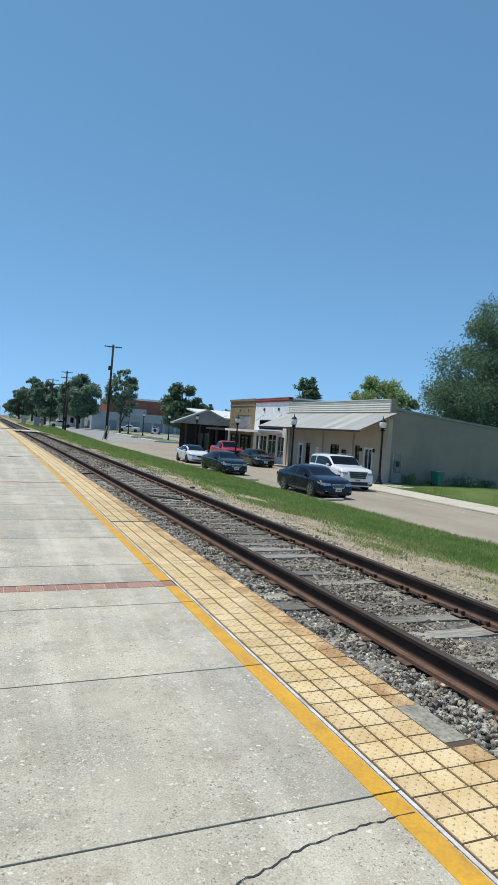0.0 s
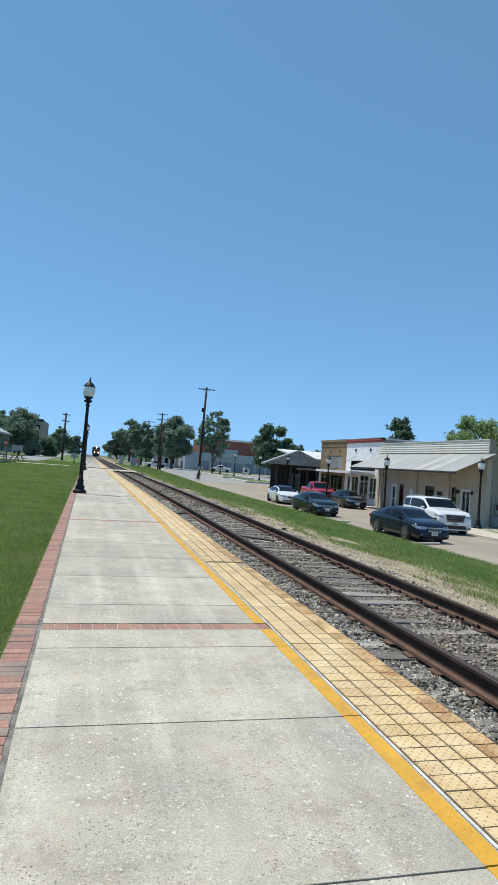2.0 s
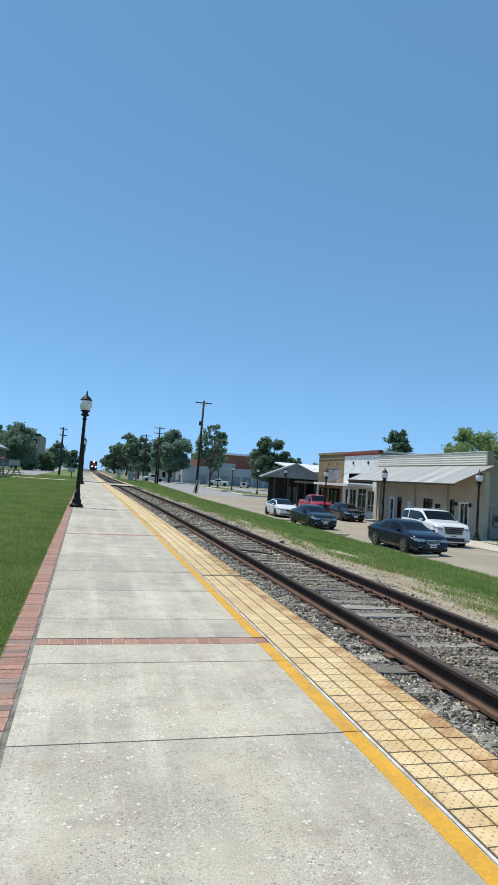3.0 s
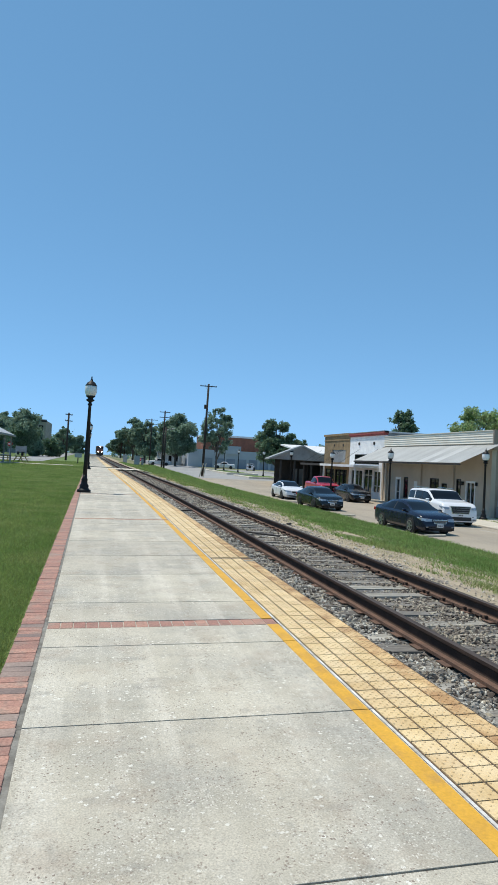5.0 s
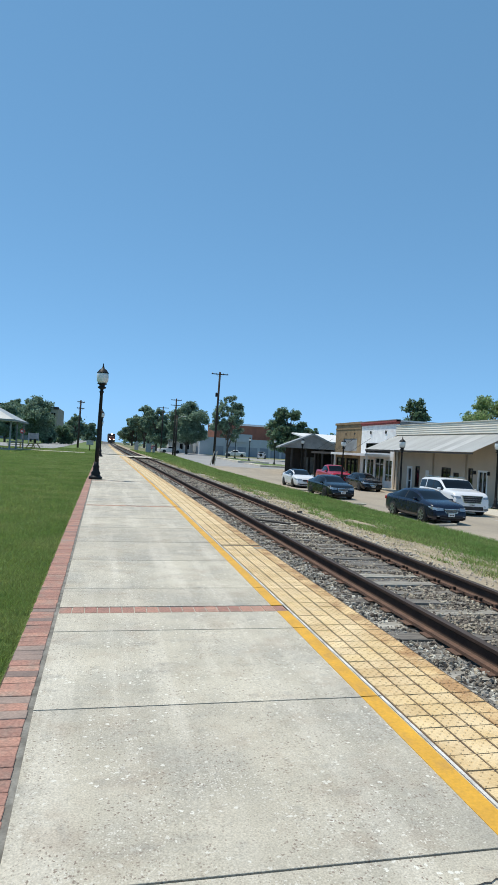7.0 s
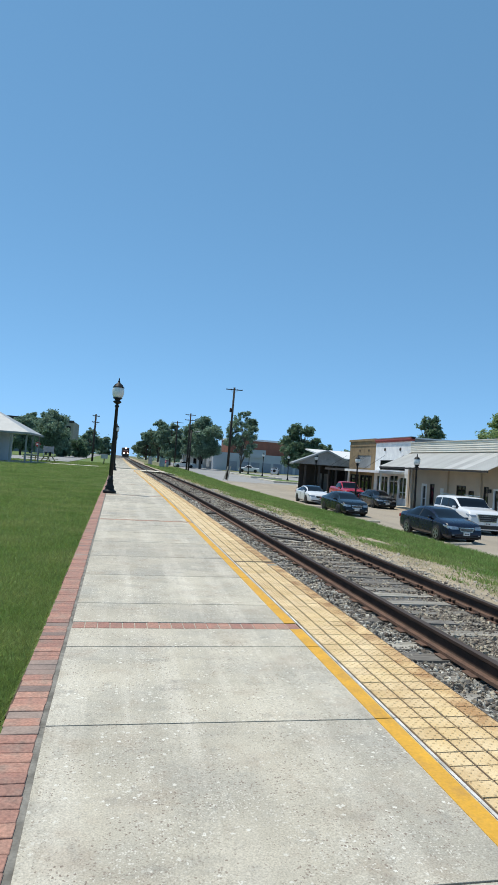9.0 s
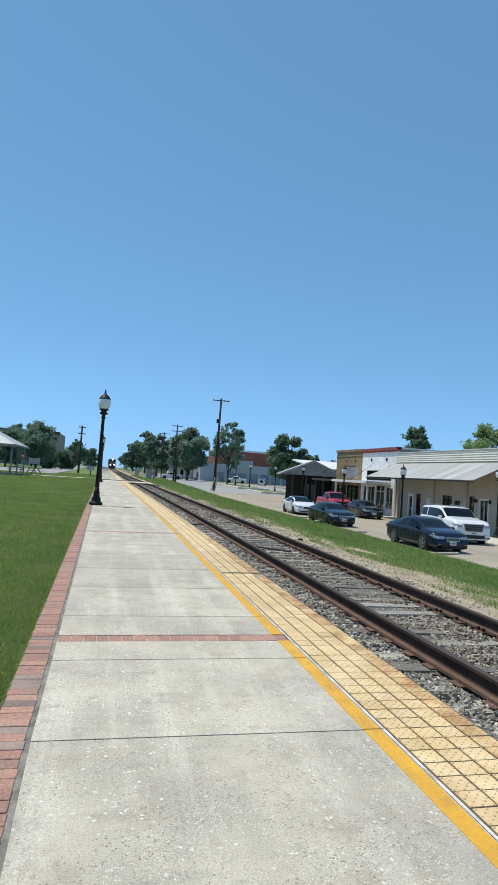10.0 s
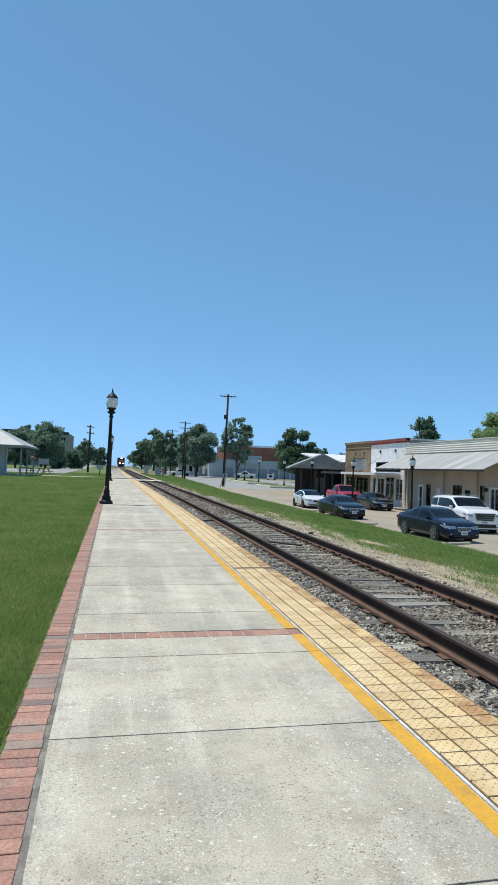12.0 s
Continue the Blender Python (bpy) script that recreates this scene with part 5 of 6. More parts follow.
# open pavilion with a dark gabled roof
pav = thing("pavilion", pose(25.6, 79.5, -1.2, 0, 0, -12), "dark open timber pavilion with grey gabled metal roof", "pavilion")
bm = bmesh.new()
for y0, y1 in ((-1.5, 9.0),):
    prof = [(-4.0, 3.5), (0.3, 5.35), (4.4, 3.5), (4.4, 3.3), (0.3, 5.12), (-4.0, 3.3)]
    a = [bm.verts.new((x, y0, z)) for x, z in prof]
    b = [bm.verts.new((x, y1, z)) for x, z in prof]
    for i in range(6):
        bm.faces.new((a[i], a[(i + 1) % 6], b[(i + 1) % 6], b[i]))
    bm.faces.new(a)
    bm.faces.new(b[::-1])
part("roof", bm, TIN, pav, "grey metal roof")
bm = bmesh.new()
v = [bm.verts.new(p) for p in ((-3.8, -1.3, 3.36), (4.2, -1.3, 3.36), (0.3, -1.3, 5.2), (-3.8, -1.2, 3.36), (4.2, -1.2, 3.36), (0.3, -1.2, 5.2))]
for q in ((0, 1, 2), (5, 4, 3), (0, 3, 4, 1), (1, 4, 5, 2), (2, 5, 3, 0)):
    bm.faces.new([v[i] for i in q])
part("gable", bm, BOARD, pav, "grey boarded gable")
for x in (-2.4, -0.6, 1.6, 3.9):
    for y in (-1.0, 8.6):
        part("post", bx(x - 0.12, x + 0.12, y - 0.12, y + 0.12, -0.2, 3.4), DARK_TIMBER, pav)
# near-black inner walls: the dim interior's shade is put into their colour
part("back_wall", bx(-2.6, 4.0, 7.9, 8.1, -0.2, 3.4), DARK_TIMBER, pav)
part("side_wall", bx(3.95, 4.1, -0.8, 8.0, -0.2, 3.4), DARK_TIMBER, pav)
for x in (0.4, 1.3):
    part("doorway", bx(x - 0.3, x + 0.3, 7.84, 7.9, -0.1, 2.2), BOARD, pav)
annex = thing("shop", Matrix(), "low white flat roofed block behind the pavilion", "building")
# the wall's shade below the roof is painted as a near-black colour
part("wall", bx(29.2, 42, 86, 98, -1.4, 3.4), DARK_TIMBER, annex, "dark shaded wall")
bm = bmesh.new()
v = [bm.verts.new(p) for p in ((28.4, 85.2, 3.35), (42.4, 85.2, 3.35), (42.4, 98, 4.75), (28.4, 98, 4.75), (28.4, 85.2, 3.15), (42.4, 85.2, 3.15), (42.4, 98, 4.55), (28.4, 98, 4.55))]
for q in ((0, 1, 2, 3), (7, 6, 5, 4), (0, 4, 5, 1), (1, 5, 6, 2), (2, 6, 7, 3), (3, 7, 4, 0)):
    bm.faces.new([v[i] for i in q])
part("roof", bm, WHITE_PAINT, annex, "white sloping metal roof")

# pavements
def slab_thing(x0, x1, y0, y1, n, label):
    o = thing("pavement", Matrix(), label, "pavement", "", "structure")
    for k in range(n):
        a, b = y0 + (y1 - y0) * k / n, y0 + (y1 - y0) * (k + 1) / n
        part("slab", bx(x0 + 0.18, x1, a + 0.014, b - 0.014, -1.75, FLOOR, 0.006), WALK, o)
        part("kerb", bx(x0, x0 + 0.155, a + 0.008, b - 0.008, -1.75, FLOOR - 0.012, 0.02), KERB, o)
    return o


slab_thing(21.5, 24.25, -20, 35.0, 36, "pale concrete pavement with kerb along the street")
slab_thing(24.5, 26.48, 36.2, 76, 26, "pale concrete pavement before the shops")
bm = bmesh.new()
fan = [(21.5, 35.0), (22.1, 36.2), (23.4, 37.2), (24.5, 37.5), (26.4, 37.5), (26.4, 35.0)]
a = [bm.verts.new((x, y, FLOOR - 0.004)) for x, y in fan]
b = [bm.verts.new((x, y, -1.75)) for x, y in fan]
bm.faces.new(a)
for i in range(len(fan)):
    bm.faces.new((a[i], a[(i + 1) % len(fan)], b[(i + 1) % len(fan)], b[i]))
tagged(part("pavement", bm, WALK), "rounded concrete pavement corner", "pavement", "", "structure")
corner_lawn = sheet("corner_lawn", [24.26, 25.5, 27, 30, 35, 42, 60], [-20, 0, 10, 20, 26, 30, 34, 38.6], lambda x, y: FLOOR - 0.02 + 0.03 * math.sin(x) * math.sin(y * 0.7),
                    lambda x, y: 0, [LAWN], "mown grass beside the grey wall", "lawn", False)
for x0, x1, y0, y1, z in ((24.0, 31.5, 100, 112.5, -0.95), (23.5, 29.5, 116, 142, -0.72)):
    isl = thing("traffic_island", Matrix(), "low concrete kerbed island in the lot", "traffic island", "", "structure")
    part("kerb", bx(x0, x1, y0, y1, z - 0.5, z + 0.14, 0.03), WALK, isl)
    part("grass_top", bx(x0 + 0.9, x1 - 0.9, y0 + 0.9, y1 - 0.9, z, z + 0.16), LAWN, isl)

# low blue wall, red brick block and white porch house beyond the lot
blue = thing("warehouse", Matrix(), "long pale blue low building with shadowed lower wall", "building")
part("wall", bx(25.5, 62, 183, 200, -1, 4.6), PALE_BLUE, blue)
part("parapet", bx(34, 41, 182.6, 183, 3.6, 6.0), PALE_BLUE, blue)
# dark panels put the lower wall's shade into colour
for k in range(9):
    part("panel", bx(30 + 3.4 * k, 32.6 + 3.4 * k, 182.9, 183, -0.6, 2.2), SHADED_BLUE, blue)
redb = thing("brick_building", Matrix(), "red brick two storey block with white parapet", "building")
part("wall", bx(34, 54, 206, 225, -1, 9.4), RED_BRICK, redb)
part("parapet", bx(33.8, 54.2, 205.8, 225.2, 9.4, 10.0), WHITE_PAINT, redb)
porch = thing("house", Matrix(), "small white porch house behind the trees", "house")
part("wall", bx(17.5, 24.5, 190, 200, -0.6, 3.2), WHITE_PAINT, porch)
part("porch_roof", bx(16.5, 25.0, 186.5, 191, 2.9, 3.3), BOARD, porch)
for k in range(6):
    part("post", bx(16.8 + 1.55 * k, 16.95 + 1.55 * k, 186.7, 186.85, -0.5, 2.9), WHITE_PAINT, porch)
for k in range(3):
    part("window", bx(18.6 + 1.9 * k, 19.5 + 1.9 * k, 189.95, 190, 0.6, 2.2), DARK_GLASS, porch)

# small station building on the lawn
hut = thing("station_hut", pose(-1.2, 0, 0), "pale blue station hut with pale hipped metal roof and porch", "building")
part("wall", bx(-22, -12.4, 73.0, 82.0, -0.1, 3.3), PALE_BLUE, hut)
bm = bmesh.new()
e = [bm.verts.new(p) for p in ((-23, 71.5, 3.3), (-9.0, 71.5, 3.3), (-9.0, 83.5, 3.3), (-23, 83.5, 3.3))]
t = [bm.verts.new(p) for p in ((-18, 76.5, 6.3), (-14.2, 76.5, 6.0), (-14.2, 78.5, 6.0), (-18, 78.5, 6.3))]
for i in range(4):
    bm.faces.new((e[i], e[(i + 1) % 4], t[(i + 1) % 4], t[i]))
bm.faces.new(t)
bm.faces.new(e[::-1])
part("roof", bm, TIN_NEW, hut, "pale metal hipped roof")
part("fascia", bx(-23.05, -8.95, 71.45, 71.6, 3.12, 3.32), BOARD, hut)
part("fascia", bx(-9.1, -8.95, 71.6, 83.5, 3.12, 3.32), BOARD, hut)
for x, y in ((-9.4, 72.2), (-9.4, 77), (-9.4, 82.8), (-11.0, 72.0)):
    part("porch_post", bx(x - 0.08, x + 0.08, y - 0.08, y + 0.08, -0.1, 3.2), BOARD, hut)
part("rail", bx(-9.46, -9.34, 72.2, 82.8, 0.9, 1.0), BOARD, hut)
part("window", bx(-14.4, -13.6, 72.96, 73.0, 0.9, 2.6), DARK_GLASS, hut)
part("porch_floor", bx(-12.4, -9.0, 71.8, 83.2, -0.1, 0.03), WALK, hut)


# trees
def tree(name, x, y, z, height, spread, clear, leaf_mat, n_leaf, leaf, label, seed, lobes=26, squash=1.0, trunk_r=0.35, group="street trees", skew=(0, 0), lump=1.0):
    r = random.Random(seed)
    lobes, n_leaf, leaf = int(lobes * 2.0), int(n_leaf * 1.9), leaf * 0.8
    npr_ = np.random.RandomState(seed)
    o = thing(name, pose(x, y, z), label, "tree", group)
    wood = bmesh.new()
    top = height * 0.8
    steps = 6
    pts = [Vector((0, 0, -0.2))]
    for k in range(1, steps + 1):
        pts.append(Vector((r.uniform(-0.35, 0.35) * k / steps * spread * 0.3 + skew[0] * k / steps, r.uniform(-0.35, 0.35) * k / steps * spread * 0.3 + skew[1] * k / steps, top * k / steps)))
    for k in range(steps):
        tube(wood, pts[k], pts[k + 1], trunk_r * (1 - 0.85 * k / steps), trunk_r * (1 - 0.85 * (k + 1) / steps), 8, False)
    part("trunk", wood, BARK, o, "", True)
    centres = []
    limbs = bmesh.new()
    for k in range(lobes):
        f = r.uniform(0, 1)
        zc = clear + (height - clear) * (0.08 + 0.86 * f)
        wide = spread * (math.sin(math.pi * min(1, 0.22 + 0.72 * f)) ** 0.7)
        a = r.uniform(0, 6.283)
        d = wide * math.sqrt(r.uniform(0.08, 1.0)) * 0.86
        c = Vector((d * math.cos(a) + skew[0] * f, d * math.sin(a) + skew[1] * f, zc))
        size = lump * spread * r.uniform(0.16, 0.42) * (1.15 - 0.4 * f)
        centres.append((c, size))
        if k >= 34:
            continue
        base = pts[min(steps - 1, max(1, int(steps * (zc / height) * 0.75)))]
        mid = base.lerp(c, 0.5) + Vector((0, 0, 0.08 * spread))
        w0 = trunk_r * 0.34
        tube(limbs, base, mid, w0, w0 * 0.6, 6, False)
        tube(limbs, mid, c, w0 * 0.6, w0 * 0.15, 5, False)
    part("branchwork", limbs, BARK, o, "", True)
    share = np.array([s ** 2 for _, s in centres])
    cnt = np.maximum(8, (n_leaf * share / share.sum()).astype(int))
    P_ = []
    for (c, s), k in zip(centres, cnt):
        sub = npr_.normal(0, 1, (max(3, k // 30), 3))
        sub /= np.linalg.norm(sub, axis=1)[:, None]
        sub *= npr_.uniform(0.35, 0.9, (len(sub), 1)) * s
        sub[:, 2] *= 0.72 * squash
        q = sub[npr_.randint(0, len(sub), k)] + np.clip(npr_.normal(0, 0.15 * s + 0.06, (k, 3)), -0.24 * s - 0.1, 0.24 * s + 0.1)
        P_.append(q + np.array(c))
    P_ = np.concatenate(P_)
    n_ = len(P_)
    u = npr_.normal(0, 1, (n_, 3))
    u /= np.linalg.norm(u, axis=1)[:, None]
    w = np.cross(u, npr_.normal(0, 1, (n_, 3)))
    w /= np.linalg.norm(w, axis=1)[:, None]
    l = leaf * npr_.uniform(0.6, 1.4, (n_, 1))
    V = np.stack([P_ - u * l, P_ + w * l * 0.5, P_ + u * l, P_ - w * l * 0.5], 1).reshape(-1, 3)
    soup("crown", V, np.arange(4 * n_).reshape(-1, 4), leaf_mat, o)
    return o


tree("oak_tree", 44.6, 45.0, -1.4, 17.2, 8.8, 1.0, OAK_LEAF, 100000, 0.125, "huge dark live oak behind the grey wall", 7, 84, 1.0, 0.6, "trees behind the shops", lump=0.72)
tree("tree", 53.5, 40.5, -1.4, 21.5, 7.5, 3.0, LIGHT_LEAF, 46000, 0.17, "tall pale green tree behind the oak", 12, 34, 1.0, 0.5, "trees behind the shops", lump=0.7)
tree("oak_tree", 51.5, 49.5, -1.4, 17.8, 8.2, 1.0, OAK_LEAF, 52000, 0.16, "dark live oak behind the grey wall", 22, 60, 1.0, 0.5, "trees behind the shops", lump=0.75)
tree("tree", 49.0, 75.0, -1.4, 12.0, 4.6, 4.0, LIGHT_LEAF, 11000, 0.2, "pale green leafy tree above the shop roof", 3, 22, 1.0, 0.3, "trees behind the shops")
tree("tree", 52.4, 72.0, -1.4, 9.6, 1.9, 1.5, MID_LEAF, 4000, 0.2, "narrow dark green tree behind the roof", 4, 12, 1.2, 0.2, "trees behind the shops")
tree("tree", 45.0, 89.0, -1.4, 12.1, 3.6, 5.0, OAK_LEAF, 9000, 0.22, "round dark green tree above the white shop", 5, 18, 1.0, 0.3, "trees behind the shops")
tree("tree", 55.0, 92.0, -1.4, 8.8, 2.2, 3.5, MID_LEAF, 3000, 0.25, "small green tree top behind the roofs", 6, 10, 1.0, 0.25, "trees behind the shops")
tree("tree", 41.0, 144.0, -1.0, 13.0, 5.0, 2.5, OAK_LEAF, 15000, 0.3, "broad dark round oak beyond the pavilion", 7, 26, 1.0, 0.4, "trees behind the shops")
tree("tree", 47.5, 146.0, -1.0, 8.5, 4.0, 2.0, OAK_LEAF, 7000, 0.3, "low dark oak beyond the pavilion", 8, 16, 1.0, 0.3, "trees behind the shops")
tree("tree", 55.0, 150.0, -1.0, 8.0, 4.5, 2.0, MID_LEAF, 6000, 0.3, "low green tree beyond the pavilion", 9, 16, 1.0, 0.3, "trees behind the shops")
tree("street_tree", 25.4, 138.0, -0.6, 14.2, 4.3, 3.4, HAZED_LEAF, 8200, 0.22, "tall open green tree with thin crown by the lot", 10, 30, 1.0, 0.22, lump=0.72)
tree("street_tree", 20.1, 169.0, -0.4, 14.0, 6.0, 3.0, HAZED_LEAF, 16000, 0.33, "broad green tree beside the verge", 31, 28, 1.0, 0.35)
tree("street_tree", 13.6, 192.0, -0.2, 12.5, 4.6, 2.5, HAZED_LEAF, 9000, 0.36, "dark green tree beside the verge", 32, 20, 1.0, 0.35)
tree("street_tree", 12.0, 229.0, 0.2, 14.5, 5.6, 2.0, HAZED_LEAF, 10000, 0.42, "dark green tree far beside the verge", 33, 22, 1.0, 0.4)
tree("street_tree", 8.8, 262.0, 0.5, 12.0, 5.0, 1.0, HAZED_LEAF, 8000, 0.45, "dark green tree far beside the verge", 34, 18, 1.0, 0.4)
tree("street_tree", 16.0, 258.0, 0.5, 13.0, 6.0, 1.0, HAZED_LEAF, 8000, 0.45, "green tree far beside the verge", 35, 18, 1.0, 0.4)
tree("street_tree", 24.0, 215.0, 0.0, 11.0, 5.0, 1.5, HAZED_LEAF, 7000, 0.4, "green tree behind the white house", 36, 18, 1.0, 0.4)
tree("lawn_tree", -16.8, 152.0, 0.2, 10.8, 5.0, 1.6, HAZED_LEAF, 11000, 0.28, "leafy green tree behind the station hut", 41, 22, 1.0, 0.3, "trees west of the line")
tree("lawn_tree", -14.4, 153.0, 0.2, 4.3, 2.6, 0.4, HAZED_LEAF, 6000, 0.24, "low dark bushy tree by the road", 42, 14, 1.0, 0.15, "trees west of the line")
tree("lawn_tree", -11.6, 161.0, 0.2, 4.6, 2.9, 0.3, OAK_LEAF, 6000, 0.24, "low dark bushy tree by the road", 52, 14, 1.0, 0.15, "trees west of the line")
tree("lawn_tree", -20.5, 176.0, 0.3, 11.2, 4.2, 1.5, HAZED_LEAF, 9000, 0.28, "leafy green tree before the grey block", 53, 20, 1.0, 0.3, "trees west of the line")
tree("lawn_tree", -26.5, 190.0, 0.3, 12.4, 4.0, 2.0, HAZED_LEAF, 8000, 0.3, "leafy green tree before the grey block", 54, 20, 1.0, 0.3, "trees west of the line")
tree("lawn_tree", -21.5, 140.0, 0.2, 8.2, 3.4, 0.8, HAZED_LEAF, 8000, 0.28, "dark green tree behind the station hut", 43, 18, 1.0, 0.25, "trees west of the line")
tree("lawn_tree", -13.4, 258.0, 0.85, 11.0, 4.4, 1.5, HAZED_LEAF, 6000, 0.45, "distant tree beside the road", 44, 14, 1.0, 0.3, "trees west of the line")
tree("lawn_tree", -9.5, 320.0, 1.05, 9.0, 4.6, 0.5, HAZED_LEAF, 5000, 0.5, "distant dark tree beside the road", 45, 14, 1.0, 0.3, "trees west of the line")
tree("lawn_tree", -18.0, 300.0, 1.0, 9.0, 5.0, 0.5, HAZED_LEAF, 5000, 0.5, "distant green tree beside the road", 46, 14, 1.0, 0.3, "trees west of the line")

# far woods: many clumps in one belt
npr2 = np.random.RandomState(77)
C, Rr = [], []
for k in range(420):
    side = npr2.rand()
    if side < 0.45:
        x, y = npr2.uniform(-160, -12), npr2.uniform(330, 560)
    else:
        x, y = npr2.uniform(9, 420), npr2.uniform(320, 560)
    if side >= 0.45 and x < 14:
        y = npr2.uniform(330, 430)
    C.append((x, y, ground_z(x, y) + npr2.uniform(2, 8)))
    Rr.append(npr2.uniform(3, 5.5))
C, Rr = np.array(C), np.array(Rr)
k = npr2.randint(0, len(C), 52000)
pts = C[k] + npr2.normal(0, 0.5, (len(k), 3)) * Rr[k][:, None]
pts[:, 2] = np.maximum(pts[:, 2], 0.2)
u = npr2.normal(0, 1, (len(k), 3))
u /= np.linalg.norm(u, axis=1)[:, None]
w = np.cross(u, npr2.normal(0, 1, (len(k), 3)))
w /= np.linalg.norm(w, axis=1)[:, None]
l = npr2.uniform(0.5, 1.0, (len(k), 1))
soup("far_woods", np.stack([pts - u * l, pts + w * l * 0.6, pts + u * l, pts - w * l * 0.6], 1).reshape(-1, 3), np.arange(4 * len(k)).reshape(-1, 4), HAZED_LEAF, None, "distant belt of green woods along the horizon", "stuff", "woods")


# small things on the street side
wbin = thing("wheeled_bin", pose(30.4, 37.9, FLOOR, 0, 0, 15), "dark green wheeled rubbish bin on the grass", "bin")
bm = bmesh.new()
v = []
for z, w, d in ((0.08, 0.24, 0.26), (0.98, 0.31, 0.36)):
    v.append([bm.verts.new((sx * w, sy * d, z)) for sx, sy in ((-1, -1), (1, -1), (1, 1), (-1, 1))])
for i in range(4):
    bm.faces.new((v[0][i], v[0][(i + 1) % 4], v[1][(i + 1) % 4], v[1][i]))
bm.faces.new(v[0][::-1])
part("body", bm, GREEN_BIN, wbin)
part("lid", bx(-0.34, 0.34, -0.39, 0.41, 0.98, 1.06, 0.02), GREEN_BIN, wbin)
for s in (-1, 1):
    bm = bmesh.new()
    tube(bm, (s * 0.3 - 0.04, 0.26, 0.11), (s * 0.3 + 0.04, 0.26, 0.11), 0.11, n=14)
    part("wheel", bm, TYRE, wbin)
part("handle", bx(-0.28, 0.28, 0.4, 0.46, 0.92, 0.97), GREEN_BIN, wbin)

marker = thing("marker_post", pose(27.7, 27.1, FLOOR), "brown plastic marker post with a white top", "marker post")
bm = bmesh.new()
tube(bm, (0, 0, -0.05), (0, 0, 0.62), 0.085, 0.08, 12)
part("post", bm, BROWN_PLASTIC, marker, "", True)
part("cap", lathe(bmesh.new(), [(0.09, 0.6), (0.09, 0.86), (0.06, 0.93), (0.05, 0.96)], 12), WHITE_PAINT, marker, "white top", True)

fence = thing("fence", Matrix(), "grey chain link fence with steel posts on the grass", "fence")
for k in range(8):
    y = 26.6 - (0.95 if k else 0) - 2.6 * max(0, k - 1)
    bm = bmesh.new()
    tube(bm, (27.8, y, FLOOR - 0.1), (27.8, y, 0.42), 0.035, n=8)
    lathe(bm, [(0.045, 0.41), (0.045, 0.44), (0.015, 0.48)], 8, Matrix.Translation((27.8, y, 0)))
    part("post", bm, GREY_METAL, fence)
for z in (0.25, -0.55):
    bm = bmesh.new()
    tube(bm, (27.8, 26.6, z), (27.8, 10.0, z), 0.02, n=6)
    part("rail", bm, GREY_METAL, fence)
bm = bmesh.new()
for k in range(150):
    y = 26.6 - 0.11 * k
    for s in (-1, 1):
        ya, yb = y, y - s * 1.5
        if 10 < yb < 26.6:
            tube(bm, (27.8 + 0.004 * s, ya, FLOOR), (27.8 + 0.004 * s, yb, 0.25), 0.0022, n=3, cap=False)
tagged(part("mesh", bm, GREY_METAL, fence), "thin diamond wire mesh", "", "", "stuff")


def shrub(x, y, z, h, w, mat, n, leaf, label, seed):
    r_ = np.random.RandomState(seed)
    o = thing("shrub", pose(x, y, z), label, "shrub", "shrubs")
    st = bmesh.new()
    for k in range(7):
        a = r_.uniform(0, 6.28)
        tube(st, (0, 0, -0.05), (w * 0.5 * math.cos(a), w * 0.4 * math.sin(a), h * r_.uniform(0.5, 0.9)), 0.015, 0.005, 5, False)
    part("stems", st, BARK, o)
    p = r_.normal(0, 1, (n, 3)) * (w * 0.42, w * 0.3, h * 0.24) + (0, 0, h * 0.48)
    p[:, 2] = np.clip(p[:, 2], 0.03, None)
    u = r_.normal(0, 1, (n, 3))
    u /= np.linalg.norm(u, axis=1)[:, None]
    q = np.cross(u, r_.normal(0, 1, (n, 3)))
    q /= np.linalg.norm(q, axis=1)[:, None]
    l = leaf * r_.uniform(0.6, 1.3, (n, 1))
    soup("leaves", np.stack([p - u * l, p + q * l * 0.45, p + u * l, p - q * l * 0.45], 1).reshape(-1, 3), np.arange(4 * n).reshape(-1, 4), mat, o)


shrub(28.2, 38.2, FLOOR, 0.75, 0.7, MID_LEAF, 500, 0.07, "weedy shrub at the foot of the grey wall", 1)
shrub(33.0, 38.1, FLOOR, 0.75, 1.3, OAK_LEAF, 700, 0.08, "dark weedy shrub at the foot of the grey wall", 2)
shrub(35.4, 38.2, FLOOR, 0.6, 0.9, OAK_LEAF, 500, 0.07, "small dark shrub at the foot of the grey wall", 3)
shrub(38.8, 38.2, FLOOR, 0.8, 0.7, OAK_LEAF, 500, 0.07, "small dark shrub at the foot of the grey wall", 4)
shrub(30.4, 38.35, FLOOR, 0.35, 1.6, MID_LEAF, 500, 0.06, "low weeds at the foot of the grey wall", 5)

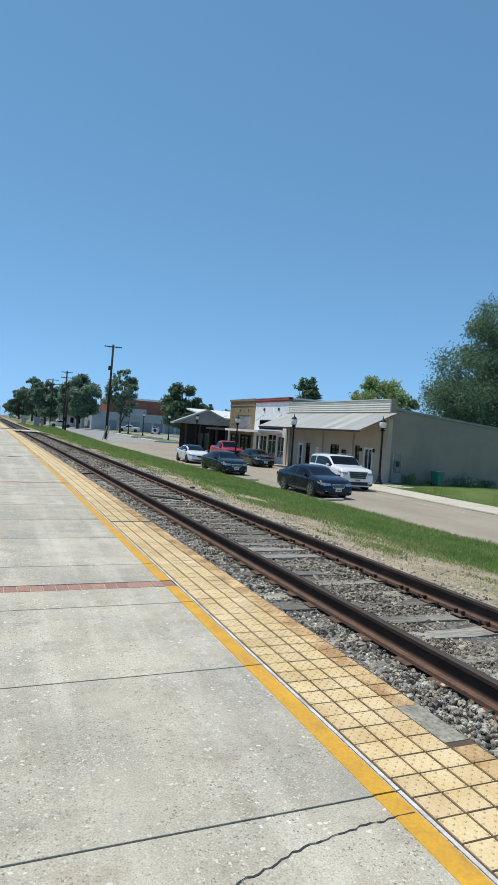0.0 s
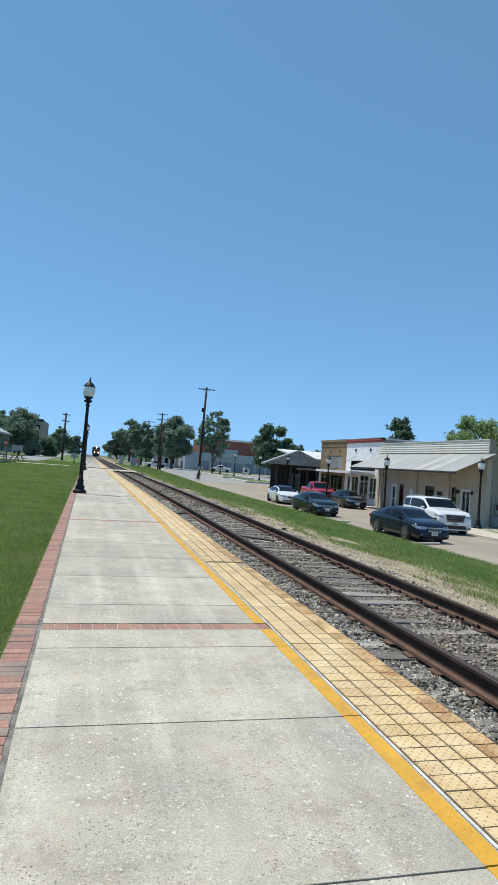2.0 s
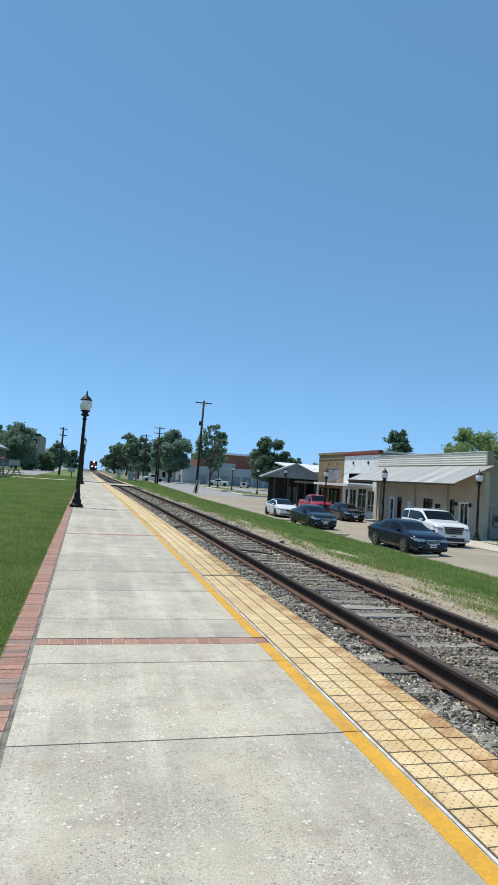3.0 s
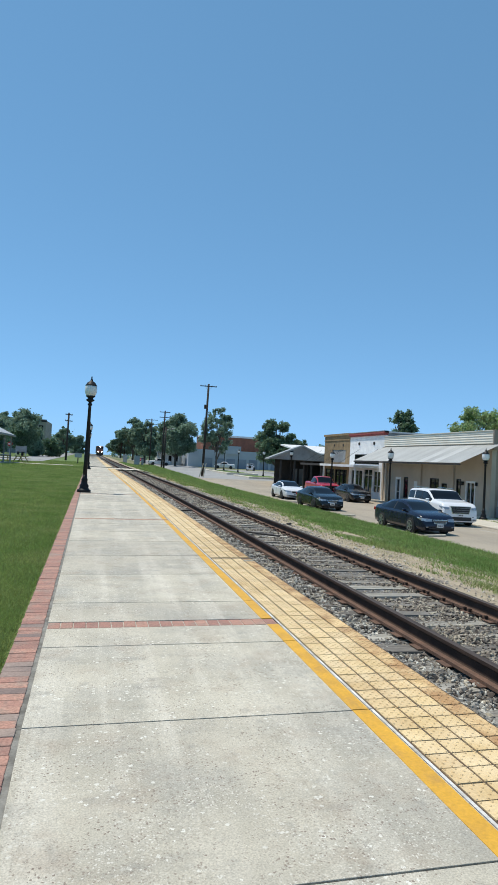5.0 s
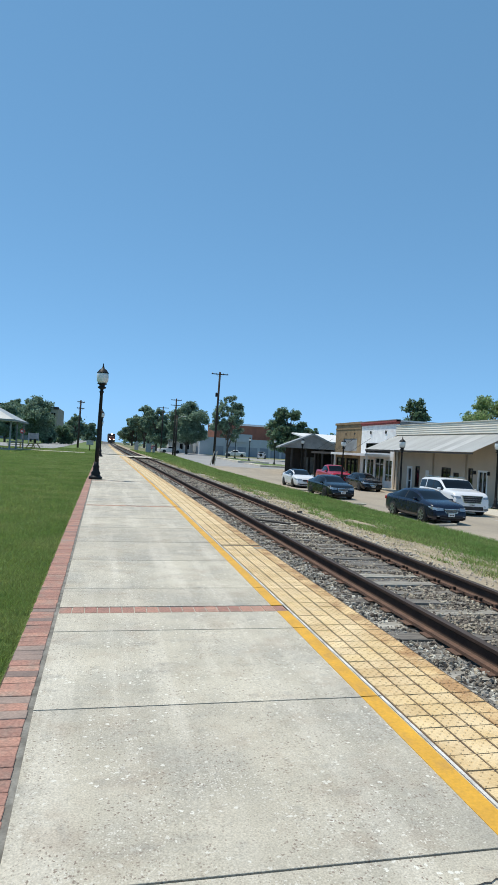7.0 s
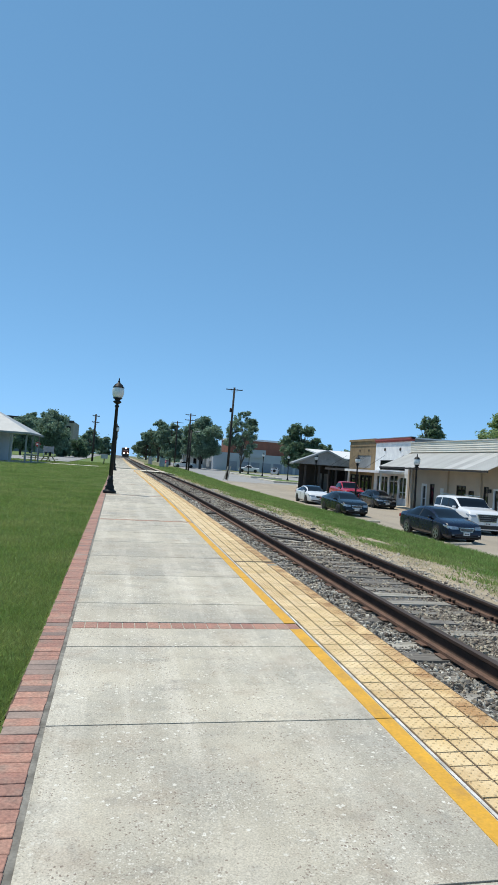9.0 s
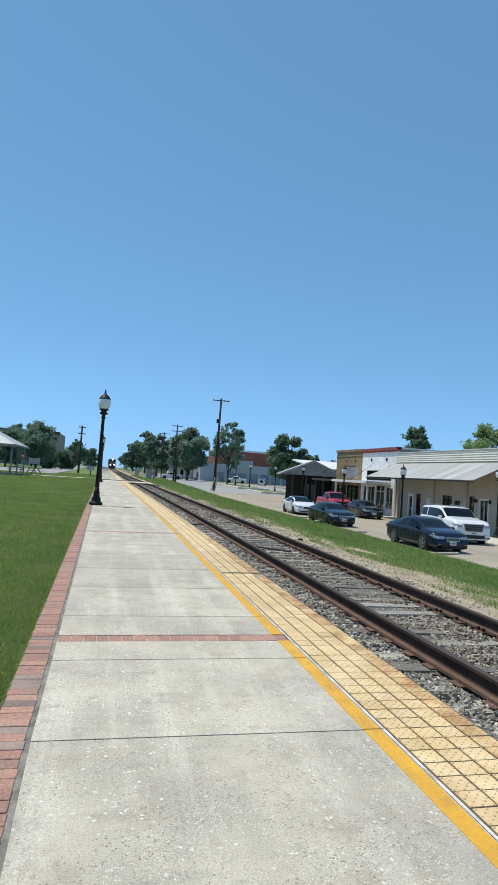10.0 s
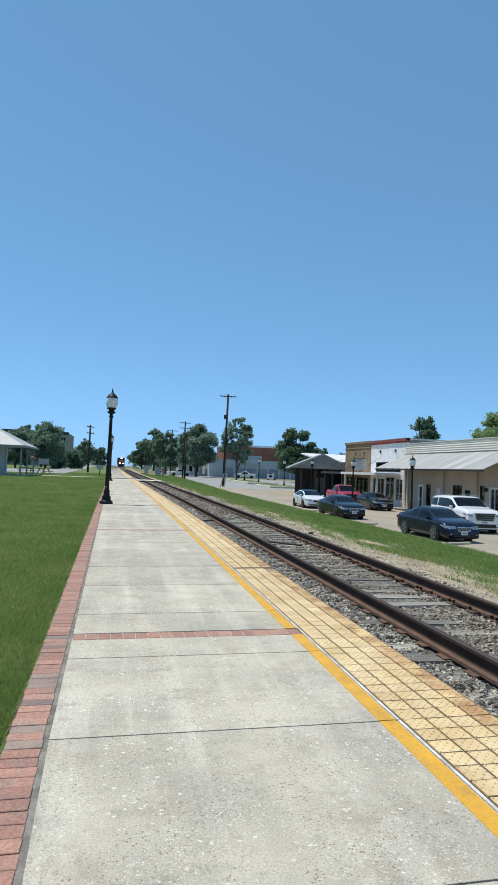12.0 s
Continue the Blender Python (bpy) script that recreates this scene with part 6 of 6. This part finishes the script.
# wheel stops by the verge
for x, y, a in ((15.3, 26.6, 20), (14.9, 36.5, 12), (14.9, 47.8, 15)):
    st = part("wheel_stop", bx(-0.7, 0.7, -0.08, 0.08, 0, 0.11, 0.03), CONCRETE)
    st.matrix_basis = pose(x, y, CZ - 0.002, 0, 0, a)
    tagged(st, "weathered concrete wheel stop beside the verge", "wheel stop", "wheel stops")
tagged(part("road_line", bx(20.2, 20.3, -20, 32, ROAD_Z, ROAD_Z + 0.018), ROAD_PAINT), "worn white edge line on the street", "road marking", "", "structure")
for x, y, z, long_, turn in ((2.98, 21.7, -0.225, 0.2, 15), (3.98, 15.3, -0.222, 0.62, -62), (5.7, 18.6, -0.27, 0.1, 40)):
    tagged(part("timber_scrap", bx(-long_, long_, -0.035, 0.04, 0, 0.045, 0.012), DARK_TIMBER), "dark weathered timber scrap lying on the ballast", "timber scrap", "timber scraps").matrix_basis = pose(x, y, z, 3, -2, turn)

# leaning pale boards by the pole
for x, y, l in ((14.5, 91.5, 14), (14.95, 91.0, 10)):
    b = part("sign_post", bx(-0.07, 0.07, -0.03, 0.03, -0.2, 1.9), WALK)
    b.matrix_basis = pose(x, y, -0.8, 0, l, 0)
    tagged(b, "pale leaning board post on the verge", "post", "leaning posts")
for x, y, w, h in ((6.4, 158.0, 0.9, 2.0), (8.6, 146.0, 1.2, 2.1), (9.9, 147.0, 0.5, 1.4)):
    c = thing("relay_cabinet", pose(x, y, ground_z(x, y)), "grey metal railway relay cabinet beside the track", "cabinet", "relay cabinets")
    part("case", bx(-w / 2, w / 2, -0.4, 0.4, 0, h, 0.02), GREY_METAL, c)
    part("roof", bx(-w / 2 - 0.05, w / 2 + 0.05, -0.45, 0.45, h, h + 0.08), GREY_METAL, c)
    part("door", bx(-w / 2 + 0.06, w / 2 - 0.06, -0.42, -0.4, 0.15, h - 0.15), GREY_METAL, c)

# more vehicles far off
sedan(pose(15.8, 236.0, ground_z(15.8, 236) + 0.02, 0, 0, -90), "distant red car parked by the verge", RED_CAR, DARK_RIM)
pickup(pose(16.3, 173.5, ground_z(16.3, 173.5) + 0.02, 0, 0, 185), "distant white pickup truck parked by the trees", WHITE_CAR)
sedan(pose(-12.6, 192.0, ground_z(-12.6, 192) + 0.06, 0, 0, 90), "distant dark car parked on the road", BLACK_CAR, DARK_RIM)
sedan(pose(-14.9, 199.0, ground_z(-14.9, 199) + 0.06, 0, 0, 90), "distant dark car parked on the road", CHARCOAL, DARK_RIM)


def off_roader(m, label):
    t = [(-2.0, 0.9, 0.8, 0.9), (-1.98, 1.75, 1.15, 0.93), (-1.8, 1.83, 1.15, 0.95), (0.1, 1.83, 1.14, 0.95), (0.45, 1.78, 1.13, 0.95), (0.7, 1.2, 1.1, 0.9), (1.8, 1.14, 1.05, 0.82), (1.95, 1.0, 0.9, 0.8), (2.0, 0.6, 0.5, 0.9)]
    o = vehicle("off_roader", m, label, "car", WHITE_CAR, 1.87, t, (-1.97, -1.82, -0.5, 0.42, 0.74), (-1.25, 1.2), 0.42, DARK_RIM, 0.74, (0.6, 0.9, 1.0, 0.4, False))
    bm = bmesh.new()
    tube(bm, (-2.2, 0, 1.0), (-2.0, 0, 1.0), 0.38, n=20)
    part("spare_wheel", bm, TYRE, o)
    return o


off_roader(pose(38.8, 160.4, ground_z(38.8, 160) + 0.02, 0, 0, 70), "white off-road car with a spare wheel parked in the far lot")

# tufts of the corner lawn
n = 70000
yv = 8 + 30.4 * npr.uniform(0, 1, n)
x = 24.35 + 22 * npr.uniform(0, 1, n) ** 1.3
blades("corner_grass", x, yv, 0.06 * npr.uniform(0.5, 1.4, n), 0.013, GRASS, "mown grass beside the grey wall", 0.9, FLOOR - 0.03)

# lawn side
def picnic_table(m, label):
    o = thing("picnic_table", m, label, "picnic table", "picnic tables")
    for k in range(5):
        part("plank", bx(-0.95, 0.95, -0.40 + 0.16 * k, -0.245 + 0.16 * k, 0.68, 0.78), TABLE_WOOD, o)
    for s in (-1, 1):
        part("seat", bx(-0.95, 0.95, s * 0.75 - 0.14, s * 0.75 + 0.14, 0.40, 0.47), TABLE_WOOD, o)
        for x in (-0.7, 0.7):
            bm = bmesh.new()
            tube(bm, (x, s * 0.7, 0), (x, s * 0.2, 0.72), 0.07, n=6)
            part("leg", bm, TABLE_WOOD, o)
    return o


tb = picnic_table(pose(-9.7, 86.0, ground_z(-9.7, 86), 0, 0, 70), "yellowed wooden picnic table on the lawn by the hut")
copy_thing(tb, pose(-12.2, 87.5, ground_z(-12.2, 87.5), 0, 0, 10))
gbox = thing("notice_box", pose(-2.9, 96.0, ground_z(-2.9, 96)), "grey notice box on a short post on the lawn", "notice box")
part("post", bx(-0.07, 0.07, -0.07, 0.07, -0.1, 0.9), DARK_TIMBER, gbox)
part("box", bx(-0.5, 0.5, -0.2, 0.2, 0.85, 1.55, 0.03), GREY_METAL, gbox)
part("lid", bx(-0.55, 0.55, -0.26, 0.26, 1.55, 1.62), DARK_TIMBER, gbox)
stop = thing("road_sign", pose(-14.2, 110, ground_z(-14.2, 110)), "red octagonal road sign on a thin post", "road sign")
bm = bmesh.new()
tube(bm, (0, 0, 0), (0, 0, 2.1), 0.03, n=6)
part("post", bm, GREY_METAL, stop)
bm = bmesh.new()
tube(bm, (0, -0.06, 2.35), (0, -0.035, 2.35), 0.42, n=8)
part("plate", bm, SIGN_RED, stop)
part("bar", bx(-0.26, 0.26, -0.068, -0.061, 2.27, 2.43), WHITE_PAINT, stop)

board = thing("notice_board", pose(-12.2, 108.0, ground_z(-12.2, 108)), "white notice board on two posts beside the road", "notice board")
for px in (-0.75, 0.75):
    part("post", bx(px - 0.05, px + 0.05, -0.05, 0.05, -0.1, 2.2), GREY_METAL, board)
part("panel", bx(-0.85, 0.85, -0.08, -0.05, 1.2, 2.1, 0.01), BOARD, board, "pale blank panel")

# grey block beyond the road
blockb = thing("office_block", Matrix(), "grey flat roofed block beyond the road", "building")
part("wall", bx(-62, -22, 212, 235, 0, 11.4), BOARD, blockb)
part("end_wing", bx(-22, -16.6, 209, 235, 0, 11.3), PATCH, blockb)
part("wing_parapet", bx(-22.2, -16.4, 208.8, 209, 10.7, 11.5), DARK_TIMBER, blockb)
for k in range(2):
    for z in (2.0, 5.0, 8.0):
        part("window", bx(-21.2 + 2.5 * k, -19.9 + 2.5 * k, 208.9, 208.98, z, z + 1.6), DARK_GLASS, blockb)
part("parapet", bx(-62.3, -22.2, 211.8, 212, 10.8, 11.7), DARK_TIMBER, blockb)
for k in range(10):
    for z in (2.0, 5.0, 8.0):
        part("window", bx(-60 + 3.6 * k, -58.2 + 3.6 * k, 211.9, 211.98, z, z + 1.5), DARK_GLASS, blockb)

# locomotive coming down the line
LY = 300.0
loco = thing("locomotive", pose(4.05 + bend(LY), LY, rise(LY) + TOP, 0, 0, 0.6), "dark maroon diesel locomotive with lit headlights on the track", "locomotive")
part("frame", bx(-1.5, 1.5, 0.0, 20, 0.9, 1.6), DARK_TIMBER, loco)
part("pilot", bx(-1.45, 1.45, -0.3, 0.1, 0.15, 1.5, 0.05), DARK_TIMBER, loco)
part("nose", bx(-1.1, 1.1, 0.3, 2.2, 1.6, 3.1, 0.15), TRAIN_RED, loco)
part("cab", bx(-1.5, 1.5, 2.2, 4.8, 1.6, 4.4, 0.2), TRAIN_RED, loco)
part("hood", bx(-1.0, 1.0, 4.8, 19.5, 1.6, 4.2, 0.15), TRAIN_RED, loco)
for s in (-1, 1):
    part("windscreen", bx(s * 0.72 - 0.5, s * 0.72 + 0.5, 2.17, 2.2, 3.25, 3.95), DARK_GLASS, loco)
glow = bpy.data.materials.new("headlamp_glow")
glow.use_nodes = True
glow.node_tree.nodes["Principled BSDF"].inputs["Emission Color"].default_value = (1.0, 0.85, 0.6, 1)
glow.node_tree.nodes["Principled BSDF"].inputs["Emission Strength"].default_value = 14
for x, z, y in ((0, 4.15, 2.12), (-0.85, 1.75, -0.02), (0.85, 1.75, -0.02)):
    bm = bmesh.new()
    tube(bm, (x, y, z), (x, y + 0.1, z), 0.26 if z > 3 else 0.22, n=14)
    part("headlight", bm, glow, loco, "lit warm white headlight")
for k in range(3):
    wg = thing("freight_wagon", pose(4.05 + bend(LY + 24 + 17 * k), LY + 24 + 17 * k, rise(LY + 24) + TOP, 0, 0, 0.6), "dark box wagon behind the locomotive", "wagon", "wagons")
    part("body", bx(-1.5, 1.5, -8, 8, 1.0, 4.3, 0.05), DARK_TIMBER, wg)
    part("roof", bx(-1.55, 1.55, -8.1, 8.1, 4.3, 4.45), GREY_METAL, wg)
    for y in (-6, 6):
        part("bogie", bx(-1.1, 1.1, y - 1.2, y + 1.2, 0.1, 1.0), DARK_TIMBER, wg)
